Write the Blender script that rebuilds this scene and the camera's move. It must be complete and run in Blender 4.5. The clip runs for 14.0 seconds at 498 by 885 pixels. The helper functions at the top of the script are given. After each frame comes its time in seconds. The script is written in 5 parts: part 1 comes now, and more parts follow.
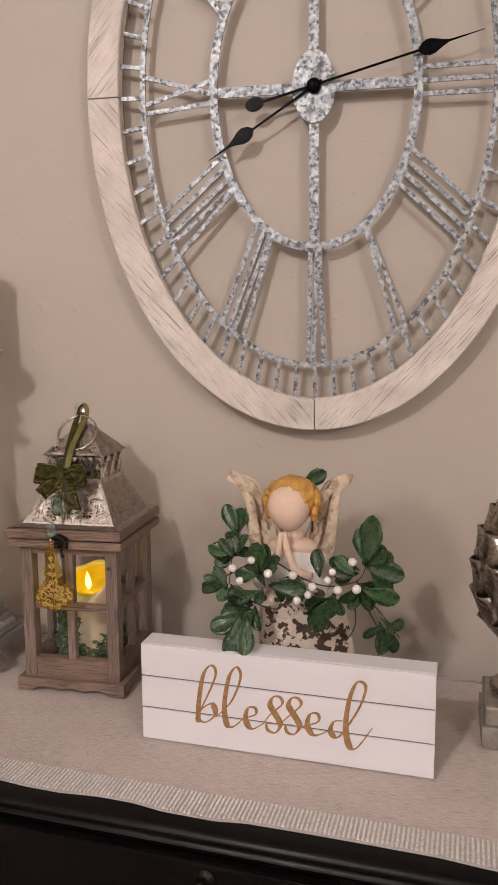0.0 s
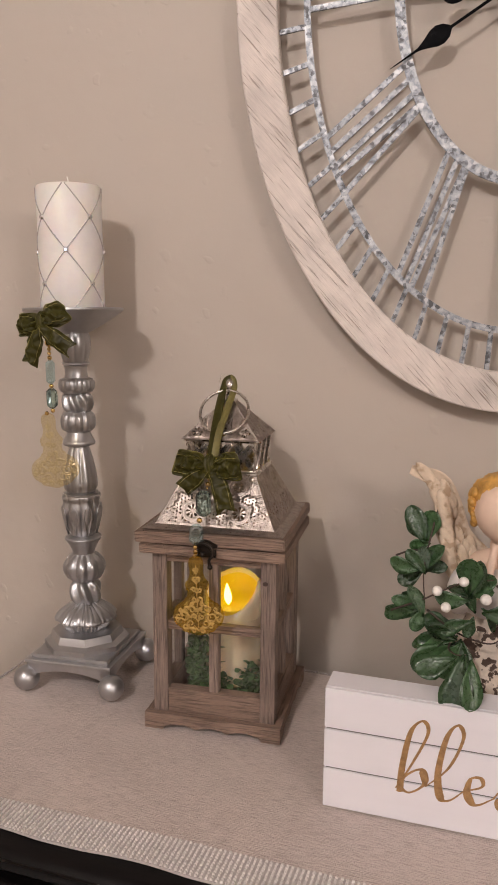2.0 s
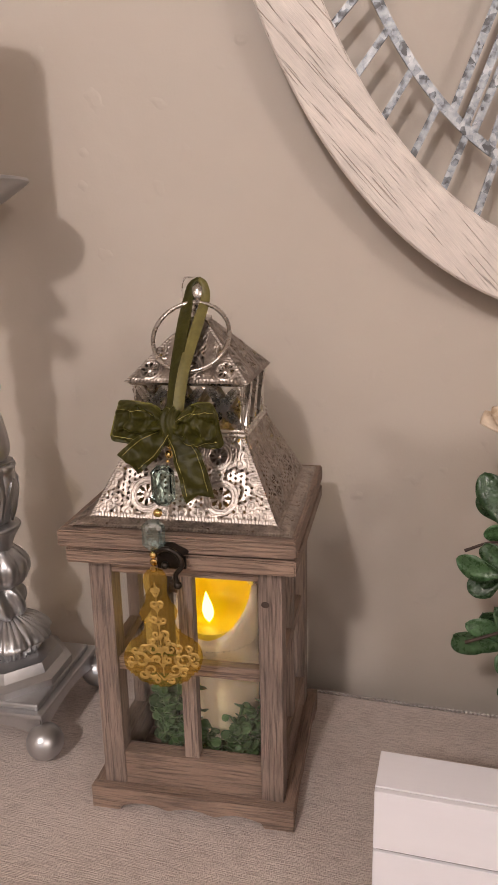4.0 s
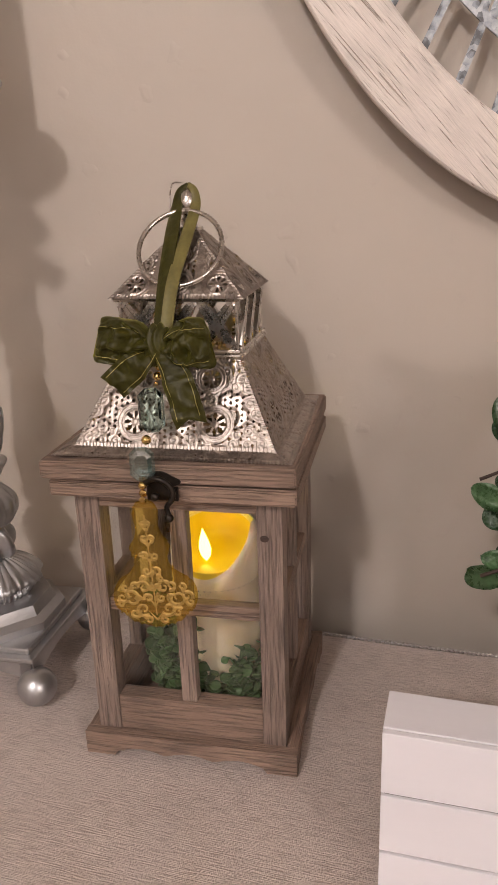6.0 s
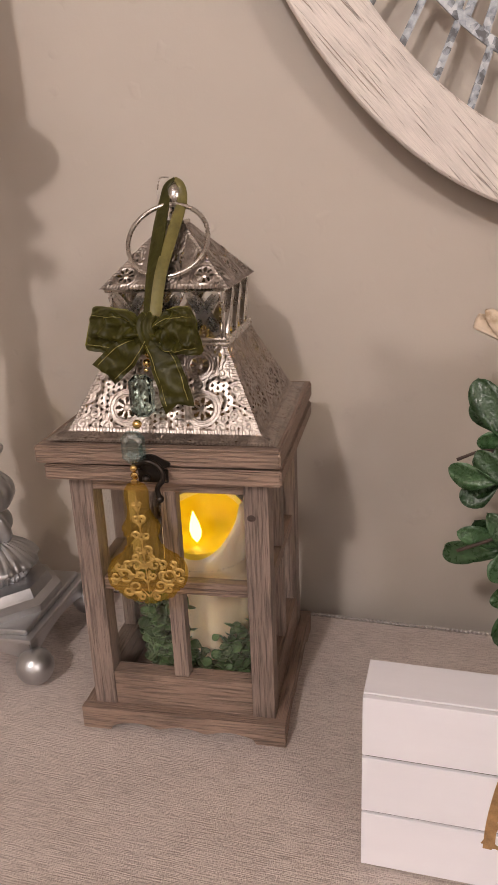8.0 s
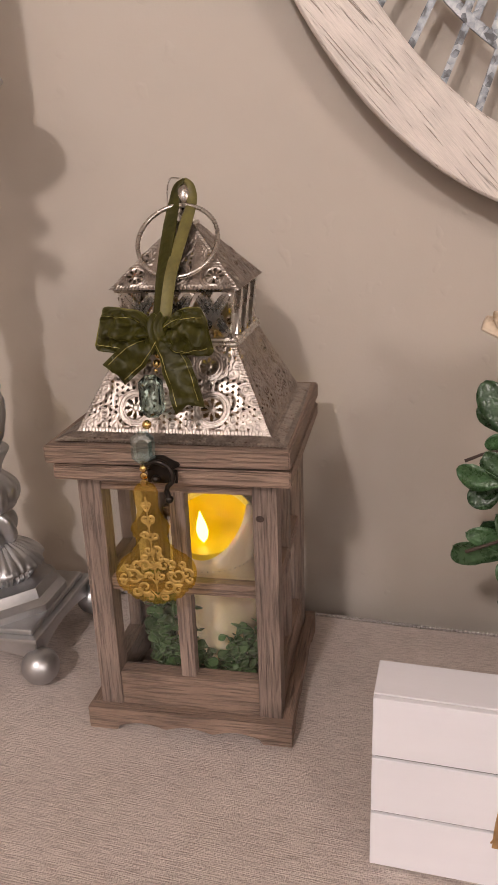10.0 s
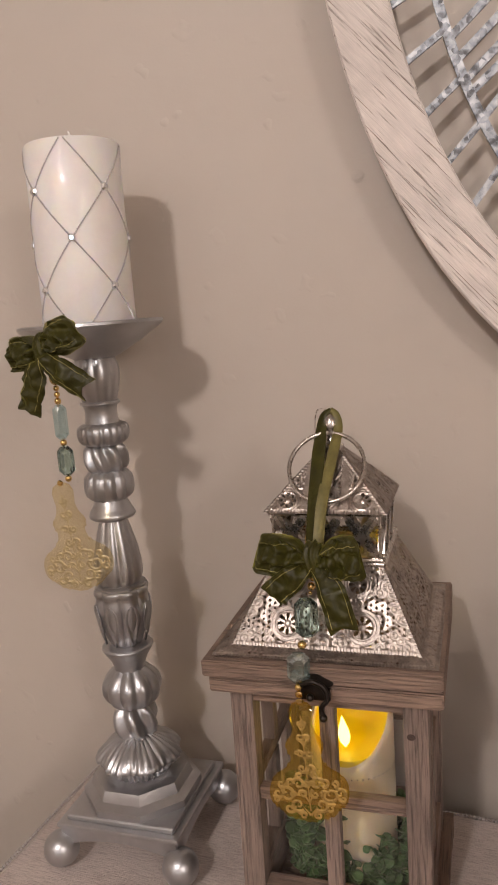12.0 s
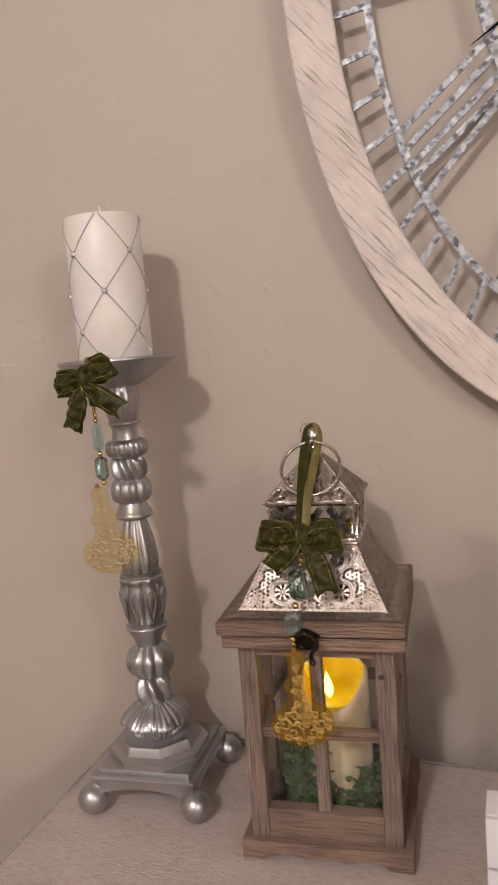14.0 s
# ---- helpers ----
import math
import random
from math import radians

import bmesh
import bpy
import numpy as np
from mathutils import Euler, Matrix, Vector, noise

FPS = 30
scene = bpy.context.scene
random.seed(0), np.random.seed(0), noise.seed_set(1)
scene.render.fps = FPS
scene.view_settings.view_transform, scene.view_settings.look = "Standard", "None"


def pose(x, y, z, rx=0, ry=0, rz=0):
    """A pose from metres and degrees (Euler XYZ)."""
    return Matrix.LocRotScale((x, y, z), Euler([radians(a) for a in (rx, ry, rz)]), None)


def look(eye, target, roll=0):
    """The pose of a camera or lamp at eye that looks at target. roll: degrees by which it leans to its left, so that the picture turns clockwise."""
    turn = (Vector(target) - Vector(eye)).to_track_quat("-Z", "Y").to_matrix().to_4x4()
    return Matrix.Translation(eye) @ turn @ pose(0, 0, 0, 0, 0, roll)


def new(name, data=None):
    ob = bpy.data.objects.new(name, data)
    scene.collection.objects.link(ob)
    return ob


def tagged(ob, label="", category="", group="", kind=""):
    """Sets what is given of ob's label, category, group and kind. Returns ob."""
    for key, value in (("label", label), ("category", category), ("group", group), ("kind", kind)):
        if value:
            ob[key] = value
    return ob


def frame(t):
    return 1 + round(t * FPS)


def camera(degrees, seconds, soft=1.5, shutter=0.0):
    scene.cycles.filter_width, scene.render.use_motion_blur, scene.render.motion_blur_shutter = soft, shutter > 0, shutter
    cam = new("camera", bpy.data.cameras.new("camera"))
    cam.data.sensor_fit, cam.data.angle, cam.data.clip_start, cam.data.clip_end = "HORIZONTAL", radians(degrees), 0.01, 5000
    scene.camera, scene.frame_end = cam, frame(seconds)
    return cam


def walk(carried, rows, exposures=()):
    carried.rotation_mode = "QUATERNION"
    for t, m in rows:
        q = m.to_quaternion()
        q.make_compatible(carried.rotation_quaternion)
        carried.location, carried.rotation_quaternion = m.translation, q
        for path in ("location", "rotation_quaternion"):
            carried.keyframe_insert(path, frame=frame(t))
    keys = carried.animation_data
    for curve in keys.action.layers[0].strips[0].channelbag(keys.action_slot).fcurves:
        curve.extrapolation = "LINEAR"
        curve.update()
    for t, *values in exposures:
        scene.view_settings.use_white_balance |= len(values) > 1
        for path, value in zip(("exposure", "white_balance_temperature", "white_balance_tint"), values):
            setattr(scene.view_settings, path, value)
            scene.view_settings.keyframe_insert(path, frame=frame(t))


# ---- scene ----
cam = camera(36.3, 14.0, soft=0.5, shutter=0.14)
PATH = [
    (0, (0.168, -1.058, 1.354), (-0.133, 0.901, 1.088), -0.4),
    (0.5, (0.191, -0.998, 1.356), (-0.227, 0.935, 1.064), -0.7),
    (1, (0.194, -0.959, 1.345), (-0.375, 0.934, 1.038), -1.0),
    (1.2, (0.156, -0.945, 1.337), (-0.420, 0.948, 1.036), -0.75),
    (1.5, (0.119, -0.932, 1.33), (-0.461, 0.96, 1.034), -0.5),
    (1.7, (0.063, -0.917, 1.332), (-0.431, 0.994, 1.023), -0.15),
    (2, (-0.025, -0.893, 1.336), (-0.384, 1.047, 1.006), 0.4),
    (2.5, (-0.104, -0.859, 1.324), (-0.244, 1.089, 0.895), 1.6),
    (3, (-0.103, -0.789, 1.315), (-0.28, 1.151, 0.866), 0.6),
    (3.2, (-0.095, -0.745, 1.318), (-0.314, 1.187, 0.852), 0.1),
    (5.3, (-0.074, -0.589, 1.276), (-0.391, 1.287, 0.661), -1.9),
    (5.5, (-0.076, -0.592, 1.276), (-0.396, 1.281, 0.652), -2.0),
    (6, (-0.078, -0.597, 1.275), (-0.385, 1.271, 0.631), -2.0),
    (6.5, (-0.076, -0.604, 1.276), (-0.373, 1.263, 0.623), -2.1),
    (7, (-0.071, -0.612, 1.276), (-0.369, 1.252, 0.616), -2.3),
    (7.5, (-0.07, -0.615, 1.275), (-0.366, 1.25, 0.616), -2.4),
    (10, (-0.078, -0.618, 1.276), (-0.36, 1.249, 0.617), -2.1),
    (10.5, (-0.087, -0.615, 1.28), (-0.369, 1.251, 0.619), -2.0),
    (11, (-0.097, -0.615, 1.293), (-0.39, 1.256, 0.651), -2.0),
    (11.5, (-0.11, -0.629, 1.324), (-0.484, 1.269, 0.815), -2.9),
    (12, (-0.114, -0.638, 1.345), (-0.601, 1.271, 0.999), -3.9),
    (12.5, (-0.122, -0.653, 1.358), (-0.675, 1.255, 1.127), -4.7),
    (13, (-0.124, -0.647, 1.352), (-0.736, 1.244, 1.13), -5.0),
    (13.5, (-0.11, -0.656, 1.342), (-0.754, 1.224, 1.122), -4.9),
    (14, (-0.105, -0.773, 1.349), (-0.517, 1.166, 1.084), -4.5),
]
walk(cam, [(t, look(eye, target, roll)) for t, eye, target, roll in PATH],
     [(0.0, 0.06), (2.5, 0.13), (3.2, 0.20), (5.3, 0.25), (10.5, 0.25), (11.2, 0.20), (12.0, 0.06), (14.0, 0.04)])

# ---- light ----
world = bpy.data.worlds.new("world")
scene.world = world
world.use_nodes = True
world.node_tree.nodes["Background"].inputs[0].default_value = (0.9, 0.8, 0.7, 1)
world.node_tree.nodes["Background"].inputs[1].default_value = 0.012


def lamp(name, place, watts, radius, colour):
    data = bpy.data.lights.new(name, "POINT")
    data.energy, data.shadow_soft_size, data.color = watts, radius, colour
    ob = new(name, data)
    ob.location = place
    return ob


lamp("ceiling_lamp", (-0.52, -2.05, 2.36), 54, 0.060, (1.0, 0.912, 0.880))
# Two unseen fill lamps, added to lift the shadows
lamp("fill_lamp_east", (1.8, -3.0, 2.25), 64, 0.22, (1.0, 0.912, 0.880))
lamp("fill_lamp_west", (-1.7, -3.4, 2.25), 15, 0.22, (1.0, 0.912, 0.880))
# Cool lamp added for the bluish reflections on the zinc; its source is unseen
lamp("cool_glow", (-0.2, -3.9, 1.7), 8, 0.30, (0.62, 0.78, 1.0))


# ---- materials ----
def mat(name, base, rough=0.5, metal=0.0, var=0.15, scale=40.0, bump=0.0, bscale=200.0, stretch=(1, 1, 1), tone=None,
        island=0.0, coat=0.0, sheen=0.0, spread=0.08):
    """Principled surface with two scales of colour variation, rough variation and fine relief."""
    m = bpy.data.materials.new(name)
    m.use_nodes = True
    n, l = m.node_tree.nodes, m.node_tree.links
    p = n["Principled BSDF"]
    p.inputs["Metallic"].default_value = metal
    p.inputs["Coat Weight"].default_value = coat
    p.inputs["Sheen Weight"].default_value = sheen
    tc = n.new("ShaderNodeTexCoord")
    mp = n.new("ShaderNodeMapping")
    mp.inputs["Scale"].default_value = stretch
    l.new(tc.outputs["Object"], mp.inputs[0])
    a, b = n.new("ShaderNodeTexNoise"), n.new("ShaderNodeTexNoise")
    a.inputs["Scale"].default_value, a.inputs["Detail"].default_value = scale, 5
    b.inputs["Scale"].default_value, b.inputs["Detail"].default_value = scale * 5.3, 3
    for t in (a, b):
        l.new(mp.outputs[0], t.inputs["Vector"])
    add = n.new("ShaderNodeMath")
    add.operation = "MULTIPLY_ADD"
    l.new(b.outputs["Fac"], add.inputs[0])
    add.inputs[1].default_value = 0.5
    l.new(a.outputs["Fac"], add.inputs[2])
    ramp = n.new("ShaderNodeValToRGB")
    ramp.color_ramp.elements[0].position, ramp.color_ramp.elements[1].position = 0.5, 1.0
    tone = tone or base
    ramp.color_ramp.elements[0].color = (*[c * (1 - var) for c in base], 1)
    ramp.color_ramp.elements[1].color = (*[min(1, c * (1 + var)) for c in tone], 1)
    l.new(add.outputs[0], ramp.inputs[0])
    colour = ramp.outputs[0]
    if island:
        info = n.new("ShaderNodeObjectInfo")
        hs = n.new("ShaderNodeHueSaturation")
        mr = n.new("ShaderNodeMapRange")
        mr.inputs["To Min"].default_value, mr.inputs["To Max"].default_value = 1 - island, 1 + island
        l.new(info.outputs["Random"], mr.inputs[0])
        l.new(mr.outputs[0], hs.inputs["Value"])
        l.new(colour, hs.inputs["Color"])
        colour = hs.outputs[0]
    l.new(colour, p.inputs["Base Color"])
    rr = n.new("ShaderNodeMapRange")
    rr.inputs["From Min"].default_value, rr.inputs["From Max"].default_value = 0.45, 1.05
    rr.inputs["To Min"].default_value, rr.inputs["To Max"].default_value = max(0.02, rough - spread), min(1, rough + spread)
    l.new(add.outputs[0], rr.inputs[0])
    l.new(rr.outputs[0], p.inputs["Roughness"])
    if bump:
        c = n.new("ShaderNodeTexNoise")
        c.inputs["Scale"].default_value, c.inputs["Detail"].default_value = bscale, 4
        l.new(mp.outputs[0], c.inputs["Vector"])
        bm = n.new("ShaderNodeBump")
        bm.inputs["Strength"].default_value, bm.inputs["Distance"].default_value = bump, 0.002
        l.new(c.outputs["Fac"], bm.inputs["Height"])
        l.new(bm.outputs[0], p.inputs["Normal"])
    return m


def wall_paint(name, base):
    """Eggshell paint over a lightly trowelled plaster: broad soft waves, fine stipple and sparse raised nibs."""
    m = mat(name, base, 0.55, var=0.03, scale=3.0)
    n, l = m.node_tree.nodes, m.node_tree.links
    tc = n.new("ShaderNodeTexCoord")
    fine, broad, nib = (n.new("ShaderNodeTexNoise") for _ in range(3))
    for t, s, d in ((fine, 420, 2), (broad, 26, 2), (nib, 62, 1)):
        t.inputs["Scale"].default_value, t.inputs["Detail"].default_value = s, d
        l.new(tc.outputs["Object"], t.inputs["Vector"])
    cut = n.new("ShaderNodeMapRange")
    cut.inputs["From Min"].default_value, cut.inputs["From Max"].default_value = 0.69, 0.78
    l.new(nib.outputs["Fac"], cut.inputs[0])
    s1, s2 = n.new("ShaderNodeMath"), n.new("ShaderNodeMath")
    s1.operation = s2.operation = "MULTIPLY_ADD"
    l.new(fine.outputs["Fac"], s1.inputs[0])
    s1.inputs[1].default_value = 0.06
    l.new(broad.outputs["Fac"], s1.inputs[2])
    l.new(cut.outputs[0], s2.inputs[0])
    s2.inputs[1].default_value = 0.35
    l.new(s1.outputs[0], s2.inputs[2])
    b = n.new("ShaderNodeBump")
    b.inputs["Strength"].default_value, b.inputs["Distance"].default_value = 0.38, 0.003
    l.new(s2.outputs[0], b.inputs["Height"])
    l.new(b.outputs[0], n["Principled BSDF"].inputs["Normal"])
    return m


def streaked(name, base, dark, angle, rough=0.6, axis="Y", along=9.0, across=170.0, cut=(0.30, 0.44), bump=0.5, relief=0.002, mottle=(0.78, 1.16)):
    """Wood whose open grain runs at an angle: dark sunk streaks over a pale ground."""
    m = bpy.data.materials.new(name)
    m.use_nodes = True
    n, l = m.node_tree.nodes, m.node_tree.links
    p = n["Principled BSDF"]
    p.inputs["Roughness"].default_value = rough
    tc, m0, mp = n.new("ShaderNodeTexCoord"), n.new("ShaderNodeMapping"), n.new("ShaderNodeMapping")
    m0.inputs["Rotation"].default_value[{"X": 0, "Y": 1, "Z": 2}[axis]] = radians(angle)
    mp.inputs["Scale"].default_value = (along, across, across)
    info = n.new("ShaderNodeObjectInfo")
    off = n.new("ShaderNodeVectorMath")
    off.operation = "ADD"
    l.new(tc.outputs["Object"], m0.inputs[0])
    l.new(m0.outputs[0], off.inputs[0])
    l.new(info.outputs["Random"], off.inputs[1])
    l.new(off.outputs[0], mp.inputs[0])
    g, soft, big = (n.new("ShaderNodeTexNoise") for _ in range(3))
    g.inputs["Scale"].default_value, g.inputs["Detail"].default_value, g.inputs["Distortion"].default_value = 1.0, 3, 0.3
    soft.inputs["Scale"].default_value, soft.inputs["Detail"].default_value = 2.6, 4
    big.inputs["Scale"].default_value, big.inputs["Detail"].default_value = 22, 3
    l.new(mp.outputs[0], g.inputs["Vector"])
    l.new(mp.outputs[0], soft.inputs["Vector"])
    l.new(off.outputs[0], big.inputs["Vector"])
    streak = n.new("ShaderNodeMapRange")
    streak.inputs["From Min"].default_value, streak.inputs["From Max"].default_value = cut
    l.new(g.outputs["Fac"], streak.inputs[0])
    mix = n.new("ShaderNodeMix")
    mix.data_type = "RGBA"
    mix.inputs[6].default_value, mix.inputs[7].default_value = (*dark, 1), (*base, 1)
    l.new(streak.outputs[0], mix.inputs[0])
    tone = n.new("ShaderNodeMath")
    tone.operation = "MULTIPLY_ADD"
    l.new(soft.outputs["Fac"], tone.inputs[0])
    tone.inputs[1].default_value = 0.7
    l.new(big.outputs["Fac"], tone.inputs[2])
    val = n.new("ShaderNodeMapRange")
    val.inputs["From Min"].default_value, val.inputs["From Max"].default_value = 0.6, 1.1
    val.inputs["To Min"].default_value, val.inputs["To Max"].default_value = mottle
    l.new(tone.outputs[0], val.inputs[0])
    hs = n.new("ShaderNodeHueSaturation")
    l.new(mix.outputs[2], hs.inputs["Color"])
    l.new(val.outputs[0], hs.inputs["Value"])
    l.new(hs.outputs[0], p.inputs["Base Color"])
    b = n.new("ShaderNodeBump")
    b.inputs["Strength"].default_value, b.inputs["Distance"].default_value = bump, relief
    s = n.new("ShaderNodeMath")
    s.operation = "MULTIPLY_ADD"
    l.new(soft.outputs["Fac"], s.inputs[0])
    s.inputs[1].default_value = 0.25
    l.new(streak.outputs[0], s.inputs[2])
    l.new(s.outputs[0], b.inputs["Height"])
    l.new(b.outputs[0], p.inputs["Normal"])
    return m


def spangled(name):
    """Galvanised sheet: crystalline patches of bright and dull zinc with dark tarnish."""
    m = bpy.data.materials.new(name)
    m.use_nodes = True
    n, l = m.node_tree.nodes, m.node_tree.links
    p = n["Principled BSDF"]
    p.inputs["Metallic"].default_value = 0.7
    tc = n.new("ShaderNodeTexCoord")
    v, no, t2 = n.new("ShaderNodeTexVoronoi"), n.new("ShaderNodeTexNoise"), n.new("ShaderNodeTexNoise")
    v.inputs["Scale"].default_value = 250
    no.inputs["Scale"].default_value, no.inputs["Detail"].default_value = 160, 4
    t2.inputs["Scale"].default_value, t2.inputs["Detail"].default_value = 210, 3
    for x in (v, no, t2):
        l.new(tc.outputs["Object"], x.inputs["Vector"])
    bw = n.new("ShaderNodeRGBToBW")
    l.new(v.outputs["Color"], bw.inputs[0])
    add = n.new("ShaderNodeMath")
    add.operation = "MULTIPLY_ADD"
    l.new(bw.outputs[0], add.inputs[0])
    add.inputs[1].default_value = 0.45
    l.new(no.outputs["Fac"], add.inputs[2])
    r = n.new("ShaderNodeValToRGB")
    e = r.color_ramp.elements
    e[0].position, e[0].color = 0.52, (0.13, 0.13, 0.135, 1)
    e[1].position, e[1].color = 1.0, (0.54, 0.545, 0.56, 1)
    k = e.new(0.69)
    k.color = (0.30, 0.32, 0.35, 1)
    l.new(add.outputs[0], r.inputs[0])
    l.new(r.outputs[0], p.inputs["Base Color"])
    rr = n.new("ShaderNodeMapRange")
    rr.inputs["From Min"].default_value, rr.inputs["From Max"].default_value = 0.45, 0.95
    rr.inputs["To Min"].default_value, rr.inputs["To Max"].default_value = 0.62, 0.46
    l.new(add.outputs[0], rr.inputs[0])
    l.new(rr.outputs[0], p.inputs["Roughness"])
    b = n.new("ShaderNodeBump")
    b.inputs["Strength"].default_value, b.inputs["Distance"].default_value = 0.35, 0.001
    l.new(t2.outputs["Fac"], b.inputs["Height"])
    l.new(b.outputs[0], p.inputs["Normal"])
    return m


def glass(name, colour=(1, 1, 1), gloss=0.05, rough=0.02):
    """Thin clear pane: lets light straight through, with a faint mirror on it."""
    m = bpy.data.materials.new(name)
    m.use_nodes = True
    n, l = m.node_tree.nodes, m.node_tree.links
    n.remove(n["Principled BSDF"])
    t, g, mx = n.new("ShaderNodeBsdfTransparent"), n.new("ShaderNodeBsdfGlossy"), n.new("ShaderNodeMixShader")
    t.inputs[0].default_value = (*colour, 1)
    g.inputs["Roughness"].default_value = rough
    mx.inputs[0].default_value = gloss
    l.new(t.outputs[0], mx.inputs[1])
    l.new(g.outputs[0], mx.inputs[2])
    l.new(mx.outputs[0], n["Material Output"].inputs[0])
    return m


def crystal(name, colour, rough=0.03, ior=1.5):
    m = bpy.data.materials.new(name)
    m.use_nodes = True
    p = m.node_tree.nodes["Principled BSDF"]
    p.inputs["Base Color"].default_value = (*colour, 1)
    p.inputs["Transmission Weight"].default_value = 1.0
    p.inputs["Roughness"].default_value, p.inputs["IOR"].default_value = rough, ior
    return m


def tinted(name, through_colour, colour, solid):
    """Part clear, part coloured acrylic."""
    m = glass(name, through_colour)
    n, l = m.node_tree.nodes, m.node_tree.links
    out = n["Material Output"]
    clear = out.inputs[0].links[0].from_socket
    p, mx = n.new("ShaderNodeBsdfPrincipled"), n.new("ShaderNodeMixShader")
    p.inputs["Base Color"].default_value, p.inputs["Roughness"].default_value = (*colour, 1), 0.12
    mx.inputs[0].default_value = solid
    l.new(clear, mx.inputs[1])
    l.new(p.outputs[0], mx.inputs[2])
    l.new(mx.outputs[0], out.inputs[0])
    return m


def glowing(name, colour, strength):
    m = bpy.data.materials.new(name)
    m.use_nodes = True
    p = m.node_tree.nodes["Principled BSDF"]
    p.inputs["Base Color"].default_value = (*colour, 1)
    p.inputs["Emission Color"].default_value = (*colour, 1)
    p.inputs["Emission Strength"].default_value = strength
    return m


def wax(name, colour, depth=0.004):
    m = mat(name, colour, 0.42, var=0.03, scale=60, bump=0.08, bscale=160)
    p = m.node_tree.nodes["Principled BSDF"]
    p.inputs["Subsurface Weight"].default_value = 0.6
    p.inputs["Subsurface Radius"].default_value = (1.0, 0.75, 0.4)
    p.inputs["Subsurface Scale"].default_value = depth
    return m


def patched(name, pale, dark, cut=(0.47, 0.53), scale=55.0, bump=0.7):
    """Pale surface with sharp-edged dark patches where the finish has come away."""
    m = mat(name, pale, 0.75, var=0.12, scale=70)
    n, l = m.node_tree.nodes, m.node_tree.links
    p = n["Principled BSDF"]
    old = p.inputs["Base Color"].links[0].from_socket
    tc, no = n.new("ShaderNodeTexCoord"), n.new("ShaderNodeTexNoise")
    no.inputs["Scale"].default_value, no.inputs["Detail"].default_value = scale, 5
    l.new(tc.outputs["Object"], no.inputs["Vector"])
    mr = n.new("ShaderNodeMapRange")
    mr.inputs["From Min"].default_value, mr.inputs["From Max"].default_value = cut
    l.new(no.outputs["Fac"], mr.inputs[0])
    mx = n.new("ShaderNodeMix")
    mx.data_type = "RGBA"
    mx.inputs[6].default_value = (*dark, 1)
    l.new(mr.outputs[0], mx.inputs[0])
    l.new(old, mx.inputs[7])
    l.new(mx.outputs[2], p.inputs["Base Color"])
    b = n.new("ShaderNodeBump")
    b.inputs["Strength"].default_value, b.inputs["Distance"].default_value = bump, 0.003
    l.new(no.outputs["Fac"], b.inputs["Height"])
    l.new(b.outputs[0], p.inputs["Normal"])
    return m


def woven(name, base, thread):
    """Linen-like slub cloth: fine weave with uneven threads running along x."""
    m = bpy.data.materials.new(name)
    m.use_nodes = True
    n, l = m.node_tree.nodes, m.node_tree.links
    p = n["Principled BSDF"]
    p.inputs["Roughness"].default_value = 0.62
    p.inputs["Sheen Weight"].default_value = 0.25
    tc = n.new("ShaderNodeTexCoord")
    outs = []
    for sc, s, d in (((85, 1250, 1), 1.0, 3), ((1300, 420, 1), 1.0, 2), ((9, 30, 1), 1.0, 3)):
        mp, no = n.new("ShaderNodeMapping"), n.new("ShaderNodeTexNoise")
        mp.inputs["Scale"].default_value = sc
        no.inputs["Scale"].default_value, no.inputs["Detail"].default_value = s, d
        l.new(tc.outputs["Object"], mp.inputs[0])
        l.new(mp.outputs[0], no.inputs["Vector"])
        outs.append(no.outputs["Fac"])
    a, b2 = n.new("ShaderNodeMath"), n.new("ShaderNodeMath")
    a.operation = b2.operation = "MULTIPLY_ADD"
    l.new(outs[1], a.inputs[0])
    a.inputs[1].default_value = 0.60
    l.new(outs[0], a.inputs[2])
    l.new(outs[2], b2.inputs[0])
    b2.inputs[1].default_value = 0.22
    l.new(a.outputs[0], b2.inputs[2])
    r = n.new("ShaderNodeValToRGB")
    r.color_ramp.elements[0].position, r.color_ramp.elements[1].position = 0.72, 1.08
    r.color_ramp.elements[0].color, r.color_ramp.elements[1].color = (*thread, 1), (*base, 1)
    l.new(b2.outputs[0], r.inputs[0])
    l.new(r.outputs[0], p.inputs["Base Color"])
    b = n.new("ShaderNodeBump")
    b.inputs["Strength"].default_value, b.inputs["Distance"].default_value = 0.8, 0.0012
    l.new(a.outputs[0], b.inputs["Height"])
    l.new(b.outputs[0], p.inputs["Normal"])
    return m


WALL = wall_paint("beige_paint", (0.50, 0.439, 0.381))
CEIL = mat("ceiling_paint", (0.75, 0.71, 0.66), 0.8, var=0.04, scale=6)
CARPET = mat("floor_covering", (0.22, 0.17, 0.13), 0.9, var=0.2, scale=30, bump=0.4)
BLACKWOOD = mat("black_lacquered_wood", (0.005, 0.004, 0.004), 0.34, var=0.4, scale=25, bump=0.06, bscale=60, stretch=(1, 8, 8))
BLACKWOOD.node_tree.nodes["Principled BSDF"].inputs["Specular IOR Level"].default_value = 0.13
LINEN = woven("linen_cloth", (0.60, 0.508, 0.465), (0.365, 0.295, 0.263))
BAND = mat("silver_mesh_cloth", (0.50, 0.46, 0.44), 0.6, metal=0.1, var=0.2, scale=300)
BANDSTONE = mat("small_clear_stones", (0.66, 0.62, 0.60), 0.42, metal=0.35, var=0.3, scale=350, spread=0.2)
RHINE = mat("rhinestone", (0.74, 0.73, 0.74), 0.22, metal=0.85, var=0.15, scale=500, island=0.1)
